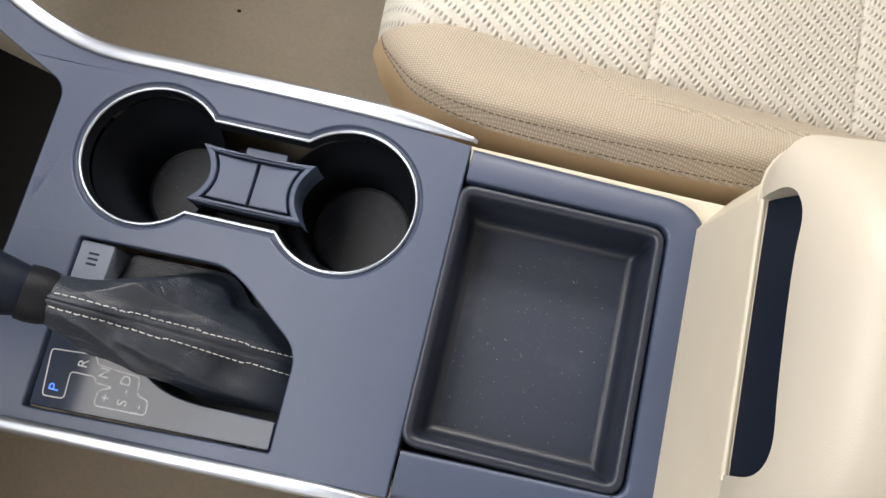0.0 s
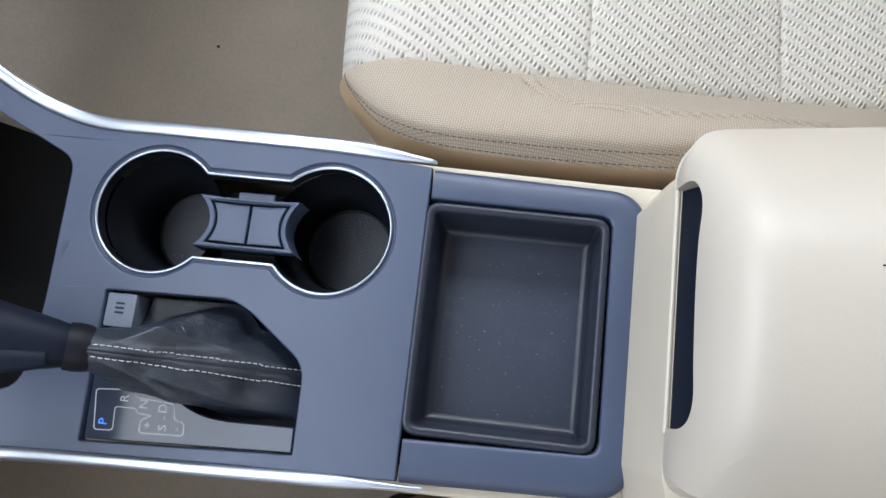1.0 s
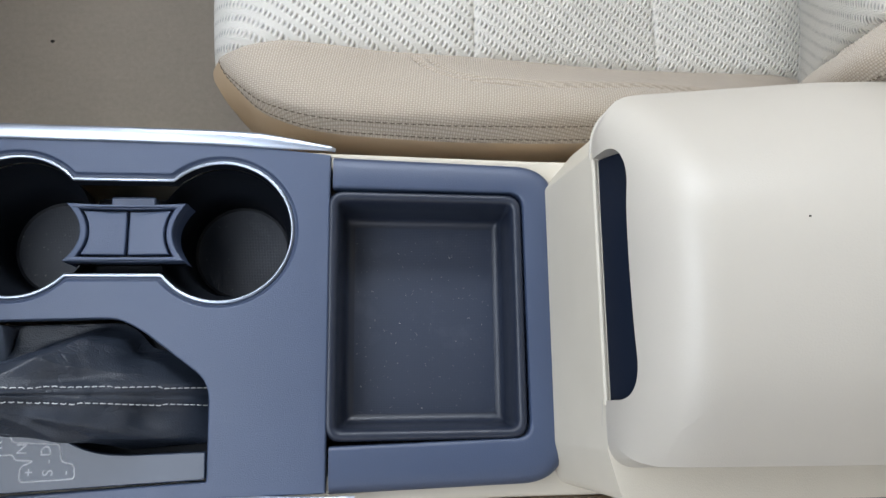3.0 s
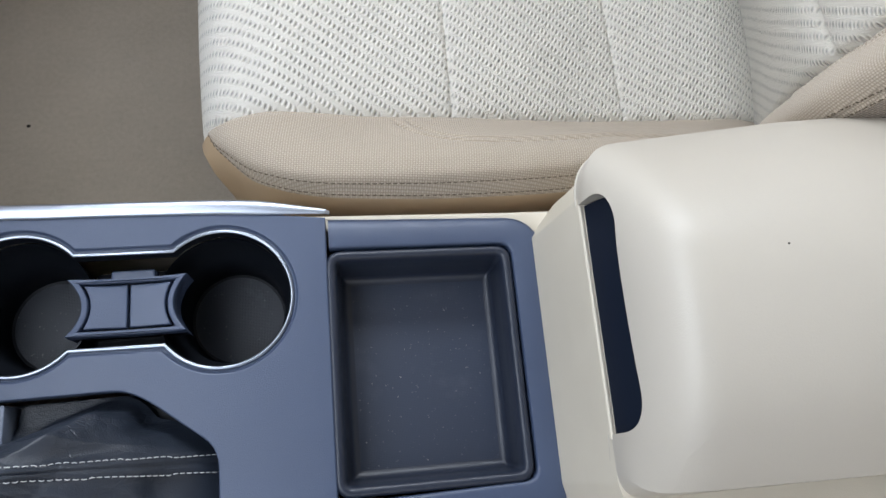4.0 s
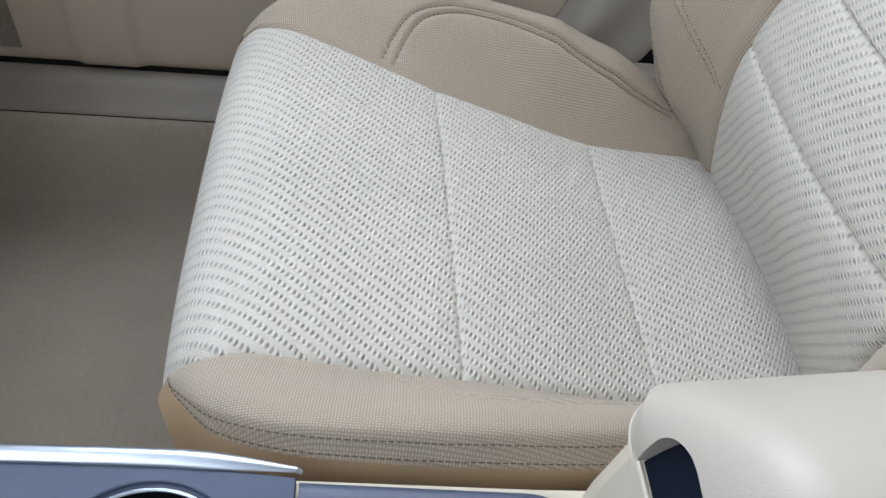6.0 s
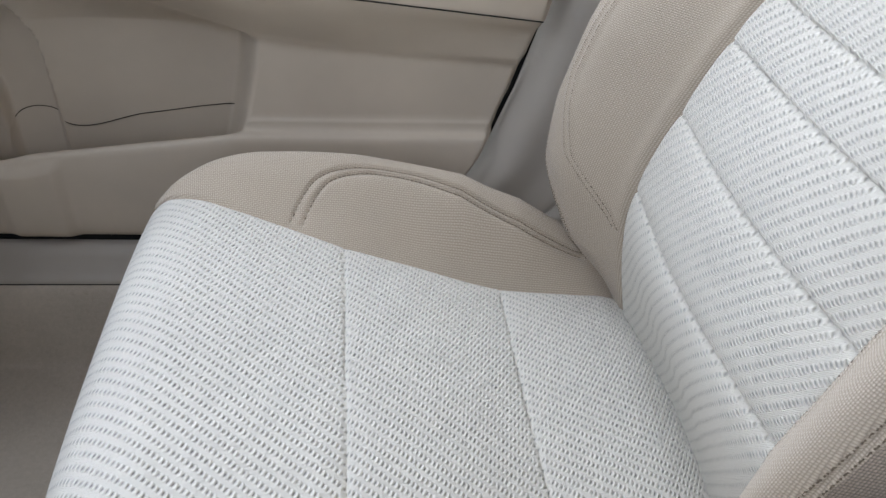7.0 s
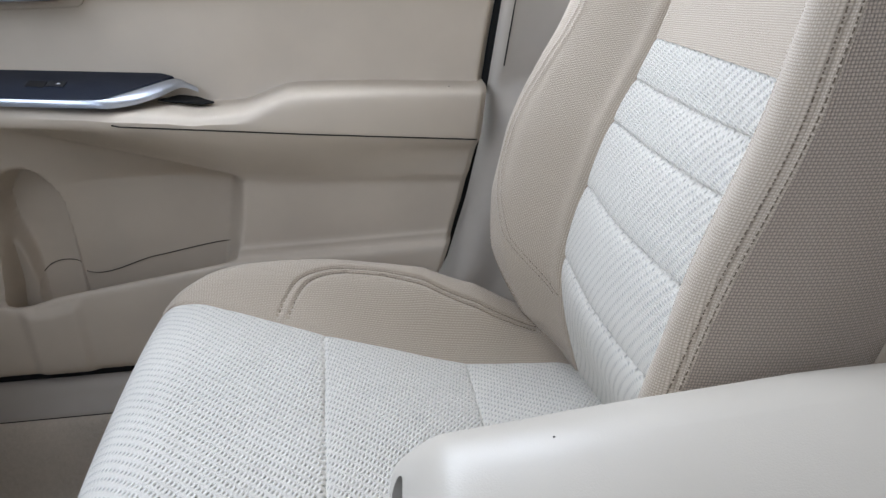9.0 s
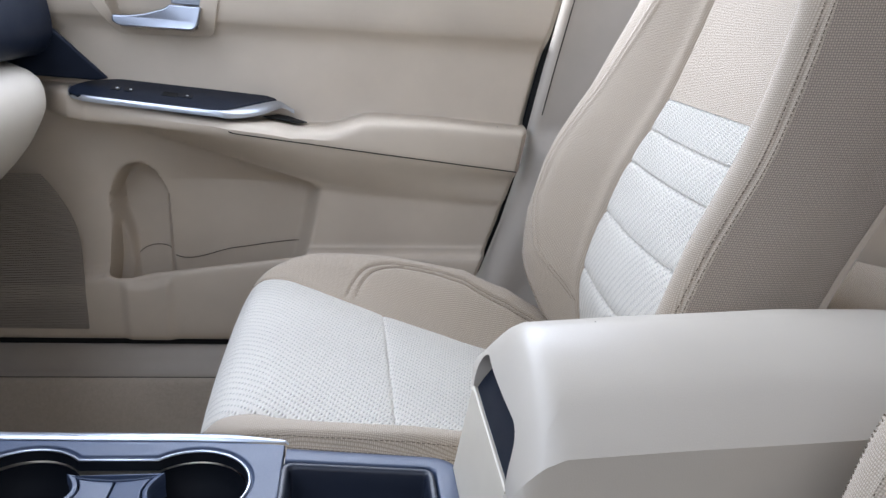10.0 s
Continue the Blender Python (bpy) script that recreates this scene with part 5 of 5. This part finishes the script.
# latch slot through the lower front edge
slot = rounded([(0.102, 0.440), (0.103, 0.5310), (0.228, 0.5290), (0.2460, 0.5150), (0.2480, 0.440)], [0.0, 0.024, 0.014, 0.010, 0.0], 10)
cut_me = bend(plate([slot], 0.150, 0.236), lambda x, y, z: (z, x, y))
lid = smooth(part("lid", carve(lid_me, [cut_me]), ARM, arm, "padded cream vinyl lid"), 30)
foot = rounded([(0.1845, 0.2515), (0.212, 0.284), (0.565, 0.284), (0.565, 0.046), (0.192, 0.046), (0.1845, 0.0745)], [0.0015, 0.006, 0.02, 0.02, 0.006, 0.0015], 4)
rings = [[(x + (0.0 if x > 0.3 else lean), y, z) for x, y in foot] for z, lean in ((0.02, 0.0), (0.39, 0.0), (0.41, 0.003), (0.486, 0.0135))]
v, f = ring_loft(rings)
f.append(tuple((len(rings) - 1) * len(rings[0]) + k for k in range(len(rings[0]))))
smooth(part("bin_body", (v, f), BEIGE, arm, "cream plastic console bin"), 25)
# latch panel in the notch, leaning back
lat = [[(0.2005 + 0.026 * q - 0.003 * math.sin(math.pi * q), y, 0.484 + (0.053 - 0.018 * float(step(0.20, 0.25, y))) * q) for q in np.linspace(0, 1, 8)] for y in np.linspace(0.090, 0.246, 24)]
smooth(part("latch", sheet(lat), NAVY, arm, "black latch panel under the lid's edge"))
part("latch_sill", tube([(0.1985, y, 0.4860) for y in np.linspace(0.100, 0.246, 12)], 0.0016, sides=8), BEIGE, arm)
part("bin_seam", tube([(0.1895, 0.0765, 0.415), (0.1945, 0.0762, 0.448), (0.1985, 0.0760, 0.470)], 0.0005, sides=6, up=(0, 1, 0)), RUBBER, arm, "thin dark seam")

# ---- dashboard end ----
dash = thing("dashboard", (-0.6, 0.5, 0.4), "cream and black dashboard end beside the door", "dashboard")
prof = [(-0.62, 0.40), (-0.50, 0.44), (-0.40, 0.52), (-0.355, 0.58), (-0.338, 0.625), (-0.345, 0.655), (-0.375, 0.670), (-0.45, 0.676), (-0.62, 0.68)]
pc = spline(prof, np.linspace(0, 1, 50))
grid = []
for y in np.linspace(-0.62, 0.925, 90):
    shrink = 0.05 * max(0.0, (y - 0.80) / 0.125) ** 2
    grid.append([(x - shrink - 0.016, y, z) for x, z in pc])
smooth(part("lower_pad", sheet(grid), ARM, dash, "cream moulded lower dashboard"), 70)
prof = [(-0.62, 0.678), (-0.42, 0.678), (-0.385, 0.690), (-0.372, 0.715), (-0.374, 0.76), (-0.390, 0.815), (-0.44, 0.855), (-0.62, 0.89)]
pc = spline(prof, np.linspace(0, 1, 40))
smooth(part("upper_pad", sheet([[(x, y, z) for x, z in pc] for y in np.linspace(-0.62, 0.925, 60)]), NAVY, dash, "satin black upper dashboard"), 70)

smooth(part("centre_stack", box(-0.62, -0.375, -0.02, 0.335, 0.44, 0.66, 0.012), NAVY, dash, "satin black centre stack"))

# ---- belt buckle beside the driver cushion ----
buckle = thing("belt_buckle", (0.33, 0.018, 0.0), "grey seat belt buckle with red button", "belt buckle")
part("stalk", box(0.318, 0.346, 0.012, 0.022, 0.0, 0.29, 0.003), BLACK, buckle)
smooth(part("housing", box(0.300, 0.366, 0.006, 0.034, 0.280, 0.357, 0.007, 3), GREY, buckle, "greige plastic housing"))
smooth(part("button", box(0.312, 0.356, 0.013, 0.026, 0.353, 0.3605, 0.002), RED, buckle, "red release button"))
sock = thing("belt_bracket", (0.285, 0.022, 0.0), "black plastic belt bracket beside the console", "bracket")
smooth(part("cover", box(0.272, 0.298, 0.008, 0.034, 0.0, 0.352, 0.006, 3), BLACK, sock))

# ---- specks ----
for x, y, z, r, what in ((-0.354, 0.555, 0.0012, 0.0028, "carpet"), (0.279, 0.190, lid_top(0.279, 0.190) + 0.0002, 0.0007, "armrest"), (0.334, 0.932, None, 0.0011, "door armrest")):
    if z is None:
        z = float(arm_top(x)) + 0.0024
    bm = bmesh.new()
    bmesh.ops.create_icosphere(bm, subdivisions=2, radius=r, matrix=Matrix.Translation((x, y, z)) @ Matrix.Diagonal((1.0, 0.8, 0.5, 1)))
    tagged(part("dirt_speck", bm, SPOT), f"small dark dirt speck on the {what}", "dirt speck", "dirt specks")

rng = random.Random(9)
bm = bmesh.new()
for _ in range(70):
    y = rng.uniform(0.078, 0.20) if rng.random() < 0.35 else rng.uniform(0.076, 0.11)
    x, r = 0.1895 + 0.0012 * rng.random(), rng.uniform(0.00025, 0.0008)
    z = console_z(0.19, y, TOP - 0.0185)[2]
    bmesh.ops.create_icosphere(bm, subdivisions=1, radius=r, matrix=Matrix.Translation((x - 0.004 * rng.random(), y, z + r * 0.4)) @ Matrix.Diagonal((rng.uniform(0.7, 1.4), rng.uniform(0.8, 2.0), 0.6, 1)))
tagged(part("joint_dirt", bm, GRIME), "brown dirt crumbs caught in the joint behind the tray", "dirt", kind="stuff")
rng = random.Random(4)
bm = bmesh.new()
for _ in range(20):
    x, y, r = rng.uniform(0.052, 0.148), 0.095 + 0.135 * rng.random() ** 1.6, rng.uniform(0.0002, 0.0006)
    z = console_z(x, y, TOP - 0.0424)[2]
    bmesh.ops.create_icosphere(bm, subdivisions=1, radius=r, matrix=Matrix.Translation((x, y, z + r * 0.3)) @ Matrix.Rotation(rng.uniform(0, 3), 4, "Z") @ Matrix.Diagonal((rng.uniform(0.8, 2.2), 0.8, 0.5, 1)))
tagged(part("dust_crumbs", bm, CRUMB), "pale dust crumbs scattered on the tray floor", "crumbs", kind="stuff")
